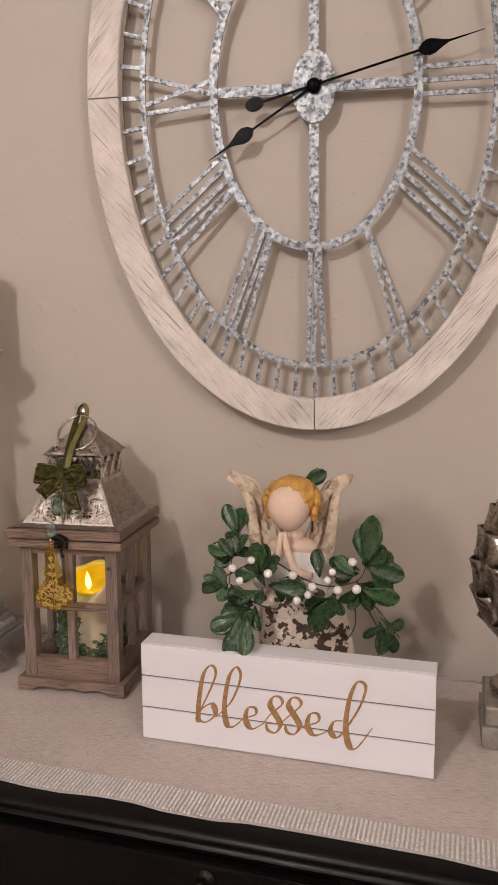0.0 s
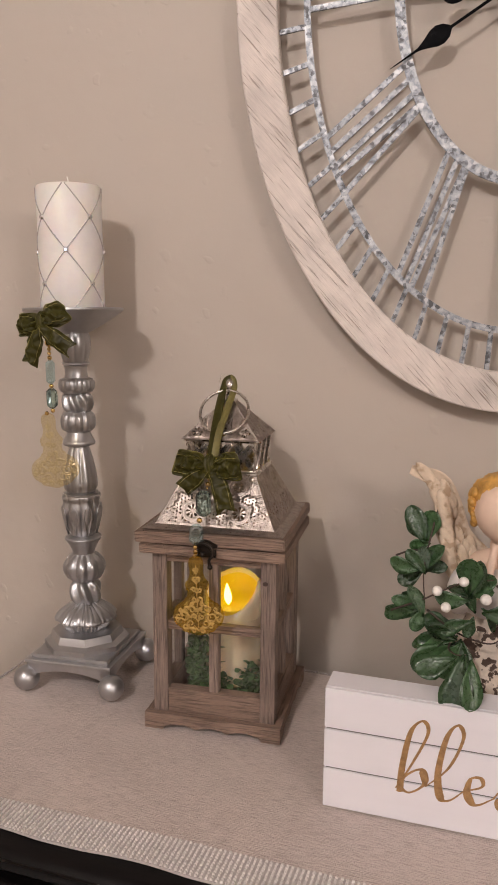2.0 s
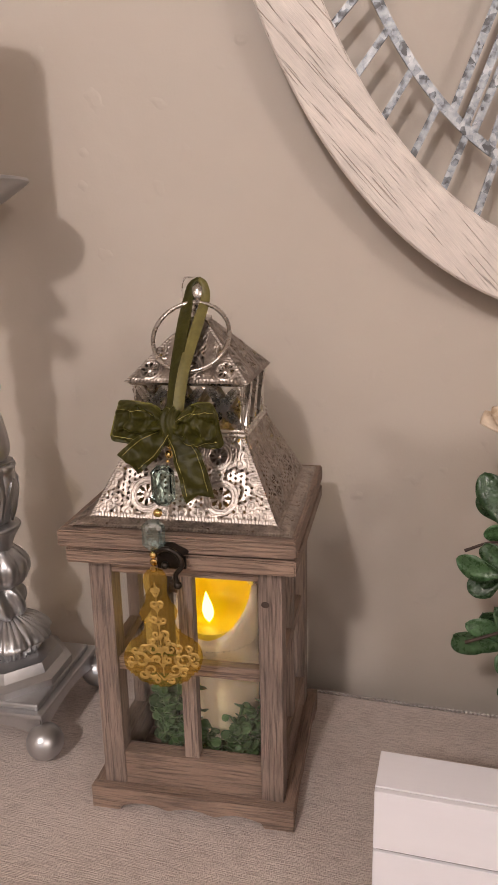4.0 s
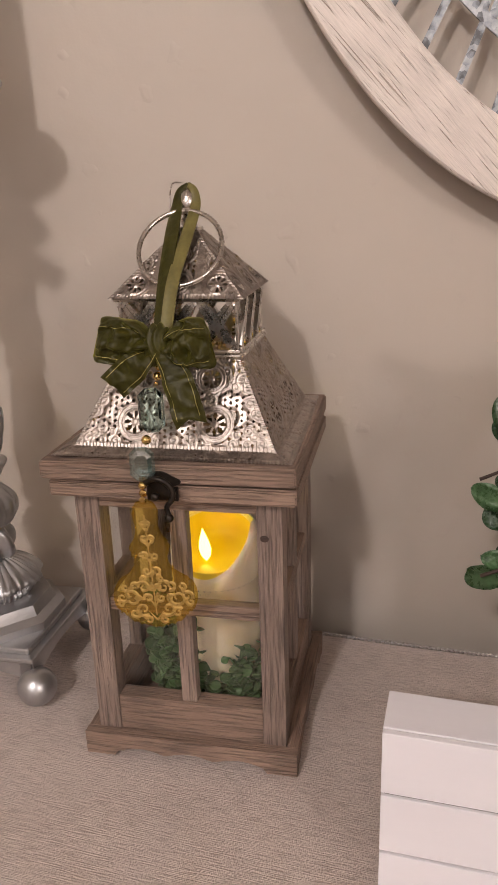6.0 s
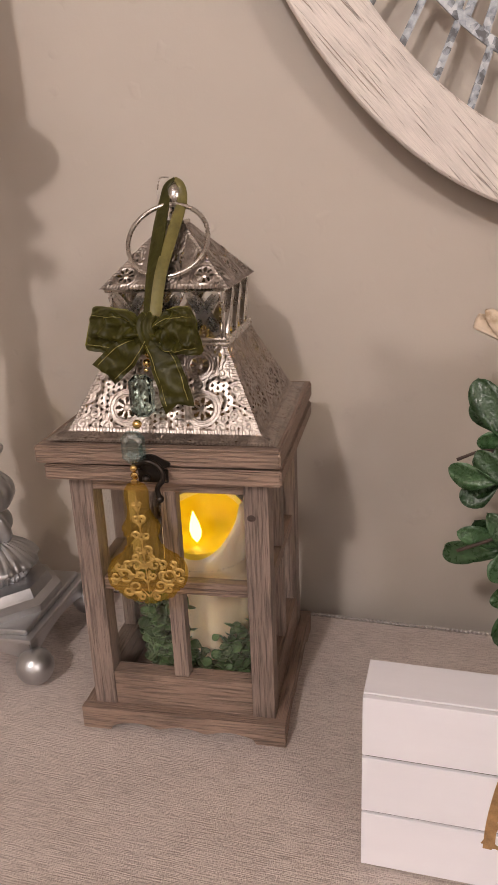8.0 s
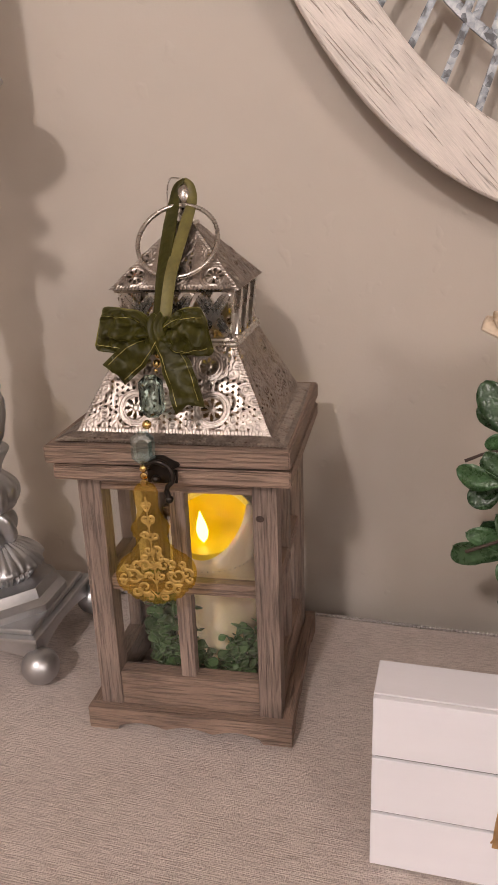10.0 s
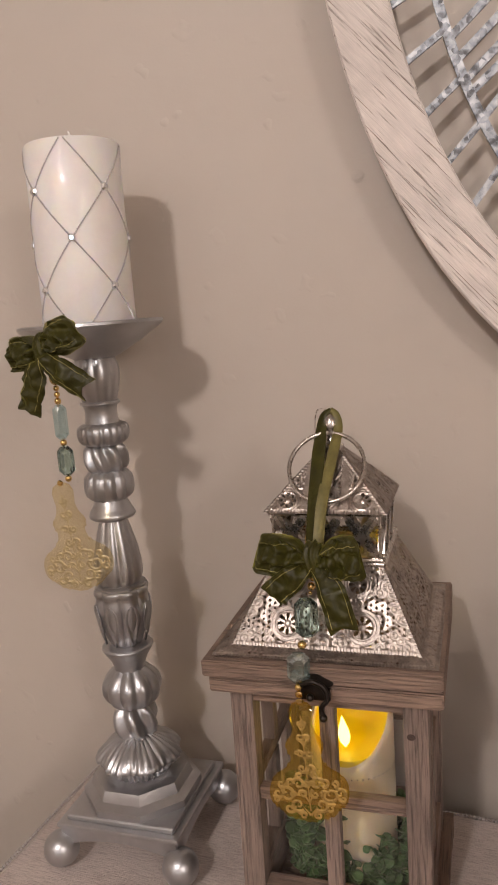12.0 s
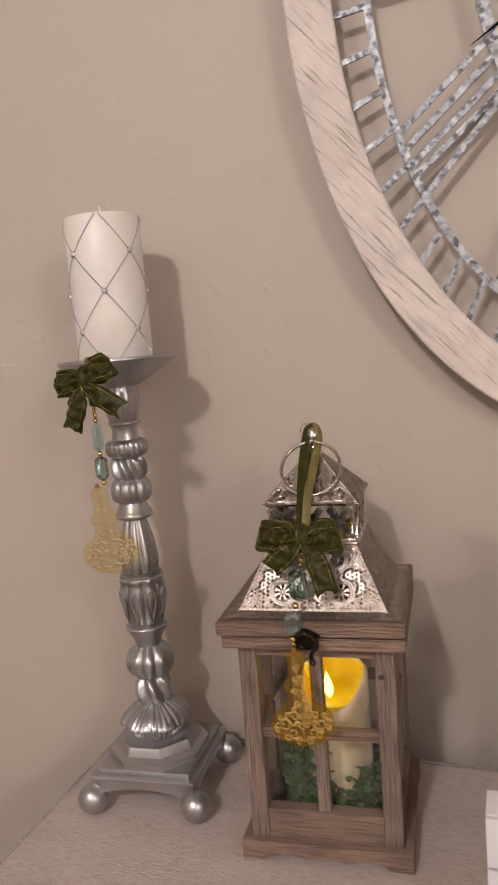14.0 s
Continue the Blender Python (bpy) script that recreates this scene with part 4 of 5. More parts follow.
def lantern():
    t = thing("candle_lantern", LAN, "weathered grey-brown wooden lantern with pierced metal roof and glass panes", "lantern")
    # base with scalloped aprons
    hb, hbody = 0.0700, 0.0625

    def apron(n=60):
        out = [(-hb, 0.0165), (-hb, 0.0)]
        for i in range(n + 1):
            x = -hb + 0.004 + (2 * hb - 0.008) * i / n
            f = abs(x) / hb
            z = 0.0 if f > 0.70 else 0.0035 + 0.0035 * abs(math.cos(f * math.pi * 2.15))
            out.append((x, z))
        return out + [(hb, 0.0), (hb, 0.0165)]

    for k in range(4):
        bm = flat(apron(), -hb, -hb + 0.007)
        if k % 2:
            for v in bm.verts:
                v.co.x = max(-hb + 0.0071, min(hb - 0.0071, v.co.x))
                v.co.y += 0.0004
        ob = part("apron", bm, GREYWOOD, t, "scalloped base board")
        ob.matrix_basis = pose(0, 0, 0, 0, 0, 90 * k)
    part("floor_board", boxed(-hb + 0.006, hb - 0.006, -hb + 0.006, hb - 0.006, 0.010, 0.0160), GREYWOOD, t)
    for sx in (-1, 1):
        for sy in (-1, 1):
            x, y = sx * (hbody - 0.0075), sy * (hbody - 0.0075)
            part("post", boxed(x - 0.0075, x + 0.0075, y - 0.0075, y + 0.0075, 0.0155, 0.184, 0.0008), GREYWOOD_UP, t)
    inner = hbody - 0.015
    for k in range(4):
        m = pose(0, 0, 0, 0, 0, 90 * k)
        for name, a, wood in (("rail", (-inner, inner, -hbody + 0.001, -hbody + 0.013, 0.0157, 0.041), GREYWOOD),
                              ("rail", (-inner, inner, -hbody + 0.001, -hbody + 0.013, 0.1745, 0.184), GREYWOOD),
                              ("glazing_bar", (-inner, inner, -hbody + 0.0025, -hbody + 0.010, 0.1035, 0.1125), GREYWOOD),
                              ("glazing_bar", (-0.005, 0.005, -hbody + 0.002, -hbody + 0.011, 0.041, 0.1034), GREYWOOD_UP),
                              ("glazing_bar", (-0.005, 0.005, -hbody + 0.002, -hbody + 0.011, 0.1126, 0.1745), GREYWOOD_UP)):
            ob = part(name, boxed(*a, 0.0007), wood, t)
            ob.matrix_basis = m
        for x0, x1 in ((-inner, -0.005), (0.005, inner)):
            for z0, z1 in ((0.0412, 0.1034), (0.1126, 0.1744)):
                ob = part("pane", boxed(x0 + 0.0002, x1 - 0.0002, -hbody + 0.0115, -hbody + 0.0125, z0, z1), PANE, t, "clear glass pane")
                ob.matrix_basis = m
                ob.visible_shadow = False
    def open_board(e, hole, z0, z1):
        bm = bmesh.new()
        ring = [[bm.verts.new((sx * q, sy * q, z)) for sx, sy in ((-1, -1), (1, -1), (1, 1), (-1, 1))] for q, z in ((e, z0), (e, z1), (hole, z1), (hole, z0))]
        for a, b in zip(ring, ring[1:] + ring[:1]):
            for k in range(4):
                bm.faces.new((a[k], a[(k + 1) % 4], b[(k + 1) % 4], b[k]))
        outer = [ed for ed in bm.edges if all(abs(abs(v.co.x) - e) < 1e-6 for v in ed.verts)]
        bmesh.ops.bevel(bm, geom=outer, offset=0.001, segments=2, affect="EDGES")
        return bm

    part("collar", open_board(0.0725, 0.047, 0.1845, 0.1945), GREYWOOD, t)
    part("lid", open_board(0.0742, 0.047, 0.1970, 0.2080), GREYWOOD, t, "weathered wooden lid").matrix_basis = pose(0, 0, 0.0004, 0.5, -0.4, 0)
    # Dark ring put in for the shade in the gap between collar and lid
    part("lid_gap_shade", open_board(0.0660, 0.0472, 0.1944, 0.1972), BRONZE, t)
    # knot in the post
    part("wood_knot", lathe([(0.0030, 0), (0.0028, 0.0002), (0.0018, 0.0003), (0.0016, 0.0001), (0.0004, 0.0003)], 20), TWIG, t).matrix_basis = pose(hbody - 0.0105, -hbody + 0.0001, 0.160, 90) @ Matrix.Diagonal((0.9, 0.75, 1, 1))
    # pierced roof
    zl = 0.2085
    sheets = (("eave_sheet", 0.1400, 0.1190, zl, 0.2115, [], 216, 24),
              ("roof_sheet", 0.1190, 0.0690, 0.2115, 0.2615, [(0.0235, 0.0150, 0.0112), (0.0200, 0.041, 0.0090), (0.0, 0.030, 0.006)], 200, 96),
              ("upper_roof_sheet", 0.0785, 0.0120, 0.2930, 0.3280, [(0.0, 0.0105, 0.0100), (0.024, 0.0095, 0.0090), (0.0, 0.030, 0.006)], 150, 74))
    for name, w0, w1, z0, z1, ros, nu, nv in sheets:
        run = (w0 - w1) / 2
        slope = math.hypot(run, z1 - z0)
        tilt = math.degrees(math.atan2(run, z1 - z0))
        first = part(name, filigree(w0, w1, slope, ros, nu, nv, 5), FILIGREE, t, "pierced and embossed nickel sheet", True)
        first.matrix_basis = pose(0, -w0 / 2, z0, -tilt)
        mesh = first.data
        for k in range(1, 4):
            shared(name, mesh, pose(0, 0, 0, 0, 0, 90 * k) @ pose(0, -w0 / 2, z0, -tilt), t, "pierced and embossed nickel sheet")
    # open gallery of crossed petals on all four sides
    for k in range(4):
        side = pose(0, 0, 0, 0, 0, 90 * k)
        for x in (-0.0225, 0.0, 0.0225):
            for s in (-1, 1):
                out = [(0.0034 * math.sin(math.pi * i / 16) ** 0.8 if i not in (0, 16) else 0.0, 0.0185 * -math.cos(math.pi * i / 16)) for i in range(17)]
                out += [(-a, b) for a, b in out[-2:0:-1]]
                part("petal", flat(out, -0.0022, 0.0022, 0.0016), NICKEL, t, "polished nickel petal", True, 40).matrix_basis = side @ pose(x, -0.0335 - 0.0008 * s, 0.2775, 0, 36 * s, 0)
        part("gallery_post", boxed(-0.0350, -0.0332, -0.0350, -0.0332, 0.2615, 0.2930, 0.0003), NICKEL, t).matrix_basis = side
    for z, e in ((0.2600, 0.0362), (0.2625, 0.0358), (0.2925, 0.0365)):
        bm = bmesh.new()
        c = [Vector((-e, -e, z)), Vector((e, -e, z)), Vector((e, e, z)), Vector((-e, e, z))]
        for i in range(4):
            tube(bm, [c[i], c[(i + 1) % 4]], 0.0014, 8)
        part("beading", bm, NICKEL, t)
    part("roof_cap", boxed(-0.0068, 0.0068, -0.0068, 0.0068, 0.3272, 0.3300, 0.0008), NICKEL, t)
    part("finial", lathe([(0.0035, 0.3340), (0.0048, 0.3365), (0.0048, 0.3385), (0.0034, 0.3400), (0.0054, 0.3440), (0.0060, 0.3480), (0.0044, 0.3530), (0.0012, 0.3560)], 24), NICKEL, t, "", True).matrix_basis = pose(0, 0, -0.0045)
    bm = bmesh.new()
    pts = [Vector((0.0245 * math.sin(a), -0.0070 - 0.030 * (1 - math.cos(a)) / 2, 0.3195 + 0.0195 * math.cos(a))) for a in [2 * math.pi * i / 48 for i in range(49)]]
    tube(bm, pts, 0.0014, 10)
    part("carrying_ring", bm, NICKEL, t, "brushed nickel ring", True)
    # latch
    bm = flat([(0.008 + 0.0105 * math.cos(a) * (1 + 0.12 * math.cos(4 * a)), 0.1985 + 0.0052 * math.sin(a) * (1 + 0.12 * math.cos(4 * a))) for a in [2 * math.pi * i / 32 for i in range(32)]], -0.0765, -0.0742, 0.0004)
    box(bm, -0.001, 0.017, -0.0748, -0.0725, 0.186, 0.194, 0.0006)
    lt = part("latch", bm, BRONZE, t, "dark bronze hook latch", True, 40)
    lt.matrix_basis = pose(-0.011, 0, 0, 0, 0, 0)
    bm = tube(bmesh.new(), smoothline([(0.000, -0.081, 0.199), (0.008, -0.083, 0.2025), (0.015, -0.083, 0.199), (0.017, -0.083, 0.192), (0.013, -0.083, 0.186), (0.014, -0.083, 0.180)], 6), 0.0016, 8)
    part("hook", bm, BRONZE, lt, "", True)
    part("hook_tip", ball(0.0026, 2), BRONZE, lt, "", True).matrix_basis = pose(0.014, -0.083, 0.1795)
    part("hook_pin", ball(0.0024, 2), BRONZE, lt, "", True).matrix_basis = pose(0.006, -0.081, 0.191)


lantern()


def led_candle():
    t = thing("led_candle", LAN @ pose(0.0030, 0.006, 0.0162), "ivory flameless candle glowing yellow at its hollow top", "candle")
    r, n = 0.0300, 56
    bm = bmesh.new()

    def top(a):
        # low lip in front, high at the back
        return 0.1225 - 0.0310 * max(0.0, math.cos(a + 1.75)) ** 0.6 - 0.003 * math.sin(3 * a)

    cols = []
    for i in range(n):
        a = 2 * math.pi * i / n
        c, s = math.cos(a), math.sin(a)
        h = top(a)
        prof = [(r, 0.0)] + [(r, h * k / 10) for k in range(1, 10)] + [(r, h - 0.0035), (r - 0.0010, h - 0.0010), (r - 0.0028, h)]
        prof += [(r - 0.0035, h - (h - 0.0965) * k / 5) for k in range(1, 5)] + [(r - 0.007, 0.0955), (0.004, 0.0935)]
        cols.append([bm.verts.new((q * c, q * s, z)) for q, z in prof])
    # inner faces take the wax with the glow in its colour
    for a, b in zip(cols, cols[1:] + cols[:1]):
        for j in range(len(a) - 1):
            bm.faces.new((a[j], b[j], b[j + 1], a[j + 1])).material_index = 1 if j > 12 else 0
    bm.faces.new([c[0] for c in cols][::-1])
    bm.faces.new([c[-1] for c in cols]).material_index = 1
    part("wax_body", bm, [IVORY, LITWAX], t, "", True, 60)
    fl = lathe([(0.0005, 0.0), (0.0034, 0.004), (0.0044, 0.009), (0.0034, 0.015), (0.0014, 0.021), (0.0003, 0.0245)], 16, lambda a, z, q: q)
    part("flame", fl, FLAME, t, "glowing plastic flame", True).matrix_basis = pose(-0.003, -0.010, 0.0960, 4, -3) @ Matrix.Diagonal((1, 0.45, 1, 1))
    b0 = ball(0.0007, 1)
    mesh = bpy.data.meshes.new("rhinestone")
    b0.to_mesh(mesh)
    b0.free()
    mesh.materials.append(GEM)
    for i in range(48):
        a = 2 * math.pi * i / 48
        shared("rhinestone", mesh, pose(r * math.cos(a), r * math.sin(a), 0.0835), t)
    place = (LAN @ pose(0.004, -0.002, 0.0162 + 0.119)).translation
    lamp("led_glow", place, 0.014, 0.004, (1.0, 0.74, 0.0))


led_candle()


def leaf_mesh(name, w, l, fold, material, seg=8, twist=0.0, bend=0.0):
    """A small blade with a folded midrib and a drooping tip, along +y."""
    bm = bmesh.new()
    rows = []
    for i in range(seg + 1):
        f = 1 - (1 - i / seg) ** 1.7
        half = w / 2 * (max(0.06, (f / 0.60) ** 0.85) if f < 0.60 else max(0.04, math.sqrt(max(0.0, 1 - ((f - 0.60) / 0.40) ** 2))))
        drop_ = -fold * f * f * l
        rows.append([bm.verts.new((half * s, f * l, drop_ + 0.10 * w * (abs(s) ** 1.4) - (0.02 * w if s == 0 else 0))) for s in (-1, -0.5, 0, 0.5, 1)])
    for a, b in zip(rows, rows[1:]):
        for k in range(4):
            bm.faces.new((a[k], a[k + 1], b[k + 1], b[k]))
    ret = bmesh.ops.extrude_face_region(bm, geom=bm.faces[:])
    for v in [g for g in ret["geom"] if isinstance(g, bmesh.types.BMVert)]:
        v.co.z -= 0.0004
    for v in bm.verts:
        f = v.co.y / l
        a = twist * f
        x, z = v.co.x, v.co.z
        v.co.x, v.co.z = x * math.cos(a) - z * math.sin(a) + bend * l * f * f, x * math.sin(a) + z * math.cos(a) + 0.02 * w * math.sin(9 * f + 40 * x)
    bmesh.ops.recalc_face_normals(bm, faces=bm.faces)
    mesh = bpy.data.meshes.new(name)
    bm.to_mesh(mesh)
    bm.free()
    mesh.materials.append(material)
    for f in mesh.polygons:
        f.use_smooth = True
    return mesh


def lantern_greenery():
    t = thing("boxwood_sprig", LAN @ pose(0, 0, 0.0162), "small green faux boxwood wreath round the candle", "greenery")
    rng = random.Random(21)
    mesh = leaf_mesh("leaf", 0.0085, 0.0100, 0.25, LEAFMINT, 5)
    bm = bmesh.new()
    for k in range(64):
        a = rng.uniform(0, 2 * math.pi)
        r0 = rng.uniform(0.034, 0.044)
        p = [Vector((0.003 + r0 * math.cos(a), 0.003 + r0 * math.sin(a), 0.002))]
        da, h = rng.uniform(-0.7, 0.7), rng.uniform(0.014, 0.040)
        if math.cos(a) < -0.3:
            h += rng.uniform(0.0, 0.045)
        for j in range(1, 5):
            rr = r0 + rng.uniform(-0.002, 0.004)
            p.append(Vector((0.003 + rr * math.cos(a + da * j / 4), 0.003 + rr * math.sin(a + da * j / 4), 0.002 + h * j / 4)))
        line = smoothline(p, 3)
        line = [Vector((max(-0.047, min(0.047, q.x)), max(-0.047, min(0.047, q.y)), q.z)) for q in line]
        tube(bm, line, 0.0006, 5)
        for q in line[2::2]:
            for s in (-1, 1):
                m = Matrix.Translation(q) @ pose(0, 0, 0, rng.uniform(-10, 75), rng.uniform(-40, 40), math.degrees(a) - 90 + s * rng.uniform(40, 110)) @ Matrix.Scale(rng.uniform(0.65, 1.15), 4)
                tip = m @ Vector((0, 0.010, 0))
                if max(abs(tip.x), abs(tip.y)) < 0.0495 and math.hypot(tip.x - 0.0045, tip.y - 0.006) > 0.031 and tip.z > 0.001:
                    shared("leaf", mesh, m, t)
    part("stem", bm, LEAFMINT, t, "", True)


lantern_greenery()


def lantern_ornament():
    t = thing("ribbon_ornament", LAN, "olive velvet bow ornament with amber drop hung on lantern", "ornament")
    # hanging ribbon over the finial
    for s, mat_, e in ((-1, VELVET, 0.0), (1, RIBBON, 0.0015)):
        pts = smoothline([(0.0, 0.001, 0.3535), (0.0040 * s, -0.001, 0.3500), (0.0056 * s, -0.0050, 0.341), (-0.001 + 0.0045 * s, -0.020, 0.325), (-0.0025 + 0.0026 * s, -0.039 - e, 0.302), (-0.0030 + 0.0018 * s, -0.053 - e, 0.277)], 8)
        n = len(pts)
        part("hanging_ribbon", strip(bmesh.new(), pts, [0.0035 + (0.0062 if s < 0 else 0.0034) * min(1, 1.8 * i / (n - 1)) for i in range(n)], [Vector((1, 0.45 * s, 0.1))] * n, 0.0009, 0.0008), mat_, t, "olive ribbon", True, 60)
    part("wire_hook", tube(bmesh.new(), smoothline([(-0.006, -0.004, 0.318), (-0.010, -0.004, 0.340), (-0.008, -0.004, 0.3535), (-0.002, -0.004, 0.3545)], 6), 0.0004, 6), NICKEL, t)
    bow(t, pose(-0.0020, -0.0585, 0.2720), [(175, 0.0355, 0.0215), (3, 0.0285, 0.0225)],
        [([(0, -0.002, -0.003), (-0.009, -0.005, -0.008), (-0.017, -0.007, -0.014), (-0.026, -0.008, -0.022)], (0.70, 0.1, -0.75)),
         ([(0, -0.002, -0.003), (0.008, -0.005, -0.011), (0.014, -0.009, -0.024), (0.019, -0.012, -0.041)], (0.95, 0.1, -0.20))])

    def sway(z):
        f = (0.262 - z) / 0.055
        return -0.0030 - 0.0085 * min(1, f), -0.063 - 0.019 * min(1, f)

    z = bead_string(t, 0.2625, [("bead", 0.0045), ("bead", 0.0052), ("ring", 0.0025), ("teal", 0.0250), ("bead", 0.0056), ("clear", 0.0195), ("bead", 0.0048), ("ring", 0.0050)], sway)
    x, y = sway(z)
    drop(t, pose(x + 0.005, y - 0.004, z - 0.0775, -1, -3, 6), 0.0480, 0.0775, "amber acrylic baroque drop with gold scrollwork")


lantern_ornament()


# ---- candlestick ----
STICK = pose(-0.3570, -0.112, 0.9225, 0, -0.8, -4.0)


def flutes(n, depth, twist=0.0, sharp=1.0):
    def f(a, z, r):
        c = 0.5 + 0.5 * math.cos(n * a + twist * z)
        return r * (1 - depth * (1 - c ** sharp))
    return f


def candlestick():
    t = thing("candlestick", STICK, "tall ornate silver-painted resin pillar candle holder with ball feet", "candlestick")
    # ball feet with scrolled brackets
    for sx in (-1, 1):
        for sy in (-1, 1):
            o = part("ball_foot", ball(0.0140, 4), PEWTER, t, "silver ball foot", True)
            o.matrix_basis = pose(sx * 0.0510, sy * 0.0495, 0.0140)
    w = 0.0500
    for k in range(4):
        out = [(-w, 0.0335), (-w, 0.016)] + [(-w + 2 * w * i / 30, 0.0165 + 0.0095 * math.sin(math.pi * i / 30) ** 0.8) for i in range(1, 30)] + [(w, 0.016), (w, 0.0335)]
        o = part("bracket", flat(out, -w, -w + 0.012, 0.001), PEWTER, t, "", True, 40)
        o.matrix_basis = pose(0, 0, 0.0004 * (k % 2), 0, 0, 90 * k)
    part("plinth", boxed(-0.0515, 0.0515, -0.0515, 0.0515, 0.0330, 0.0368, 0.0012), PEWTER, t)
    part("plinth", boxed(-0.0460, 0.0460, -0.0460, 0.0460, 0.0362, 0.0412, 0.0022, 3), PEWTER, t)
    o = part("octagon_plinth", lathe([(0.0480, 0.0410), (0.0480, 0.0470), (0.0455, 0.0482), (0.0415, 0.0505), (0.0395, 0.0565), (0.0385, 0.0585), (0.030, 0.0600)], 8), PEWTER, t, "", True, 25)
    o.matrix_basis = pose(0, 0, 0, 0, 0, 22.5)

    def seg(name, prof, n=64, shape=None):
        line = [(max(0.0005, p.x * 1.10), p.y) for p in smoothline([(r, z, 0) for r, z in prof], 4)]
        return part(name, lathe(line, n, shape), PEWTER, t, "", True, 50)

    def skirt(a, z, r):
        low = max(0.0, min(1, (0.088 - z) / 0.014))
        lobes = abs(math.cos(3.5 * a)) ** 0.7
        ribs = abs(math.cos(14 * a + 0.6 * math.sin(7 * a)))
        return r * (0.97 + 0.13 * lobes * low - 0.11 * (1 - ribs) * (1 - 0.6 * low) + 0.02 * math.sin(37 * a) * low)

    seg("base_cup", [(0.0215, 0.0590), (0.0245, 0.0640), (0.0240, 0.070), (0.0215, 0.075)], 160, flutes(34, 0.10))
    seg("ruffled_collar", [(0.0190, 0.0715), (0.0280, 0.0705), (0.0290, 0.0738), (0.0260, 0.0800), (0.0200, 0.0858), (0.0150, 0.0888), (0.0115, 0.0905)], 200, skirt)
    seg("twisted_knop", [(0.0112, 0.0880), (0.0158, 0.0930), (0.0178, 0.1010), (0.0160, 0.1105), (0.0115, 0.1160)], 96, flutes(6, 0.30, 130))
    seg("melon_knop", [(0.0105, 0.1150), (0.0170, 0.1190), (0.0215, 0.1270), (0.0212, 0.1365), (0.0160, 0.1440), (0.0112, 0.1480)], 96, flutes(10, 0.12, 0, 0.5))
    seg("bell_collar", [(0.0112, 0.1470), (0.0120, 0.1520), (0.0150, 0.1590), (0.0180, 0.1640), (0.0178, 0.1670), (0.0110, 0.1685)])
    seg("acanthus_vase", [(0.0105, 0.1680), (0.0128, 0.1720), (0.0180, 0.1880), (0.0198, 0.2000), (0.0190, 0.2085), (0.0200, 0.2120), (0.0192, 0.2155), (0.0150, 0.2165)], 112, flutes(8, 0.11, 0, 0.45))
    for k in range(8):
        a = 45 * k
        mesh = leaf_mesh("acanthus_leaf", 0.0140, 0.034, 0.08, PEWTER, 7) if k == 0 else mesh
        shared("acanthus_leaf", mesh, pose(0, 0, 0, 0, 0, a) @ pose(0, -0.0158, 0.1710, 103, 0, 0), t)
    part("scalloped_rim", lathe([(0.0150, 0.2130), (0.0205, 0.2150), (0.0205, 0.2175), (0.0150, 0.2190)], 80, flutes(8, 0.10)), PEWTER, t, "", True, 50)
    seg("fluted_vase", [(0.0140, 0.2180), (0.0168, 0.2230), (0.0172, 0.2320), (0.0150, 0.2480), (0.0118, 0.2620), (0.0095, 0.2705)], 96, flutes(9, 0.10, 0, 0.5))
    seg("flared_collar", [(0.0095, 0.2695), (0.0150, 0.2715), (0.0162, 0.2745), (0.0140, 0.2790), (0.0112, 0.2860)])
    seg("reeded_knop", [(0.0110, 0.2855), (0.0160, 0.2890), (0.0175, 0.2960), (0.0165, 0.3040), (0.0130, 0.3085)], 96, flutes(12, 0.10, 0, 0.6))
    seg("twisted_knop", [(0.0118, 0.3075), (0.0150, 0.3115), (0.0160, 0.3180), (0.0150, 0.3255), (0.0122, 0.3290)], 96, flutes(7, 0.28, 170))
    seg("gadrooned_ring", [(0.0122, 0.3285), (0.0165, 0.3315), (0.0180, 0.3370), (0.0170, 0.3430), (0.0120, 0.3455)], 110, flutes(22, 0.07))
    seg("neck", [(0.0118, 0.3450), (0.0108, 0.3520), (0.0115, 0.3580), (0.0138, 0.3600), (0.0130, 0.3620)])
    seg("upper_bulb", [(0.0118, 0.3615), (0.0138, 0.3680), (0.0160, 0.3790), (0.0155, 0.3880), (0.0135, 0.3950)], 96, flutes(8, 0.09, 0, 0.5))
    part("drip_plate", lathe([(0.0150, 0.3940), (0.0200, 0.3960), (0.0370, 0.4060), (0.0515, 0.4160), (0.0535, 0.4180), (0.0530, 0.4200), (0.0505, 0.4205), (0.0450, 0.4180), (0.0100, 0.4178)], 80), PEWTER, t, "silver drip plate", True, 40)


candlestick()


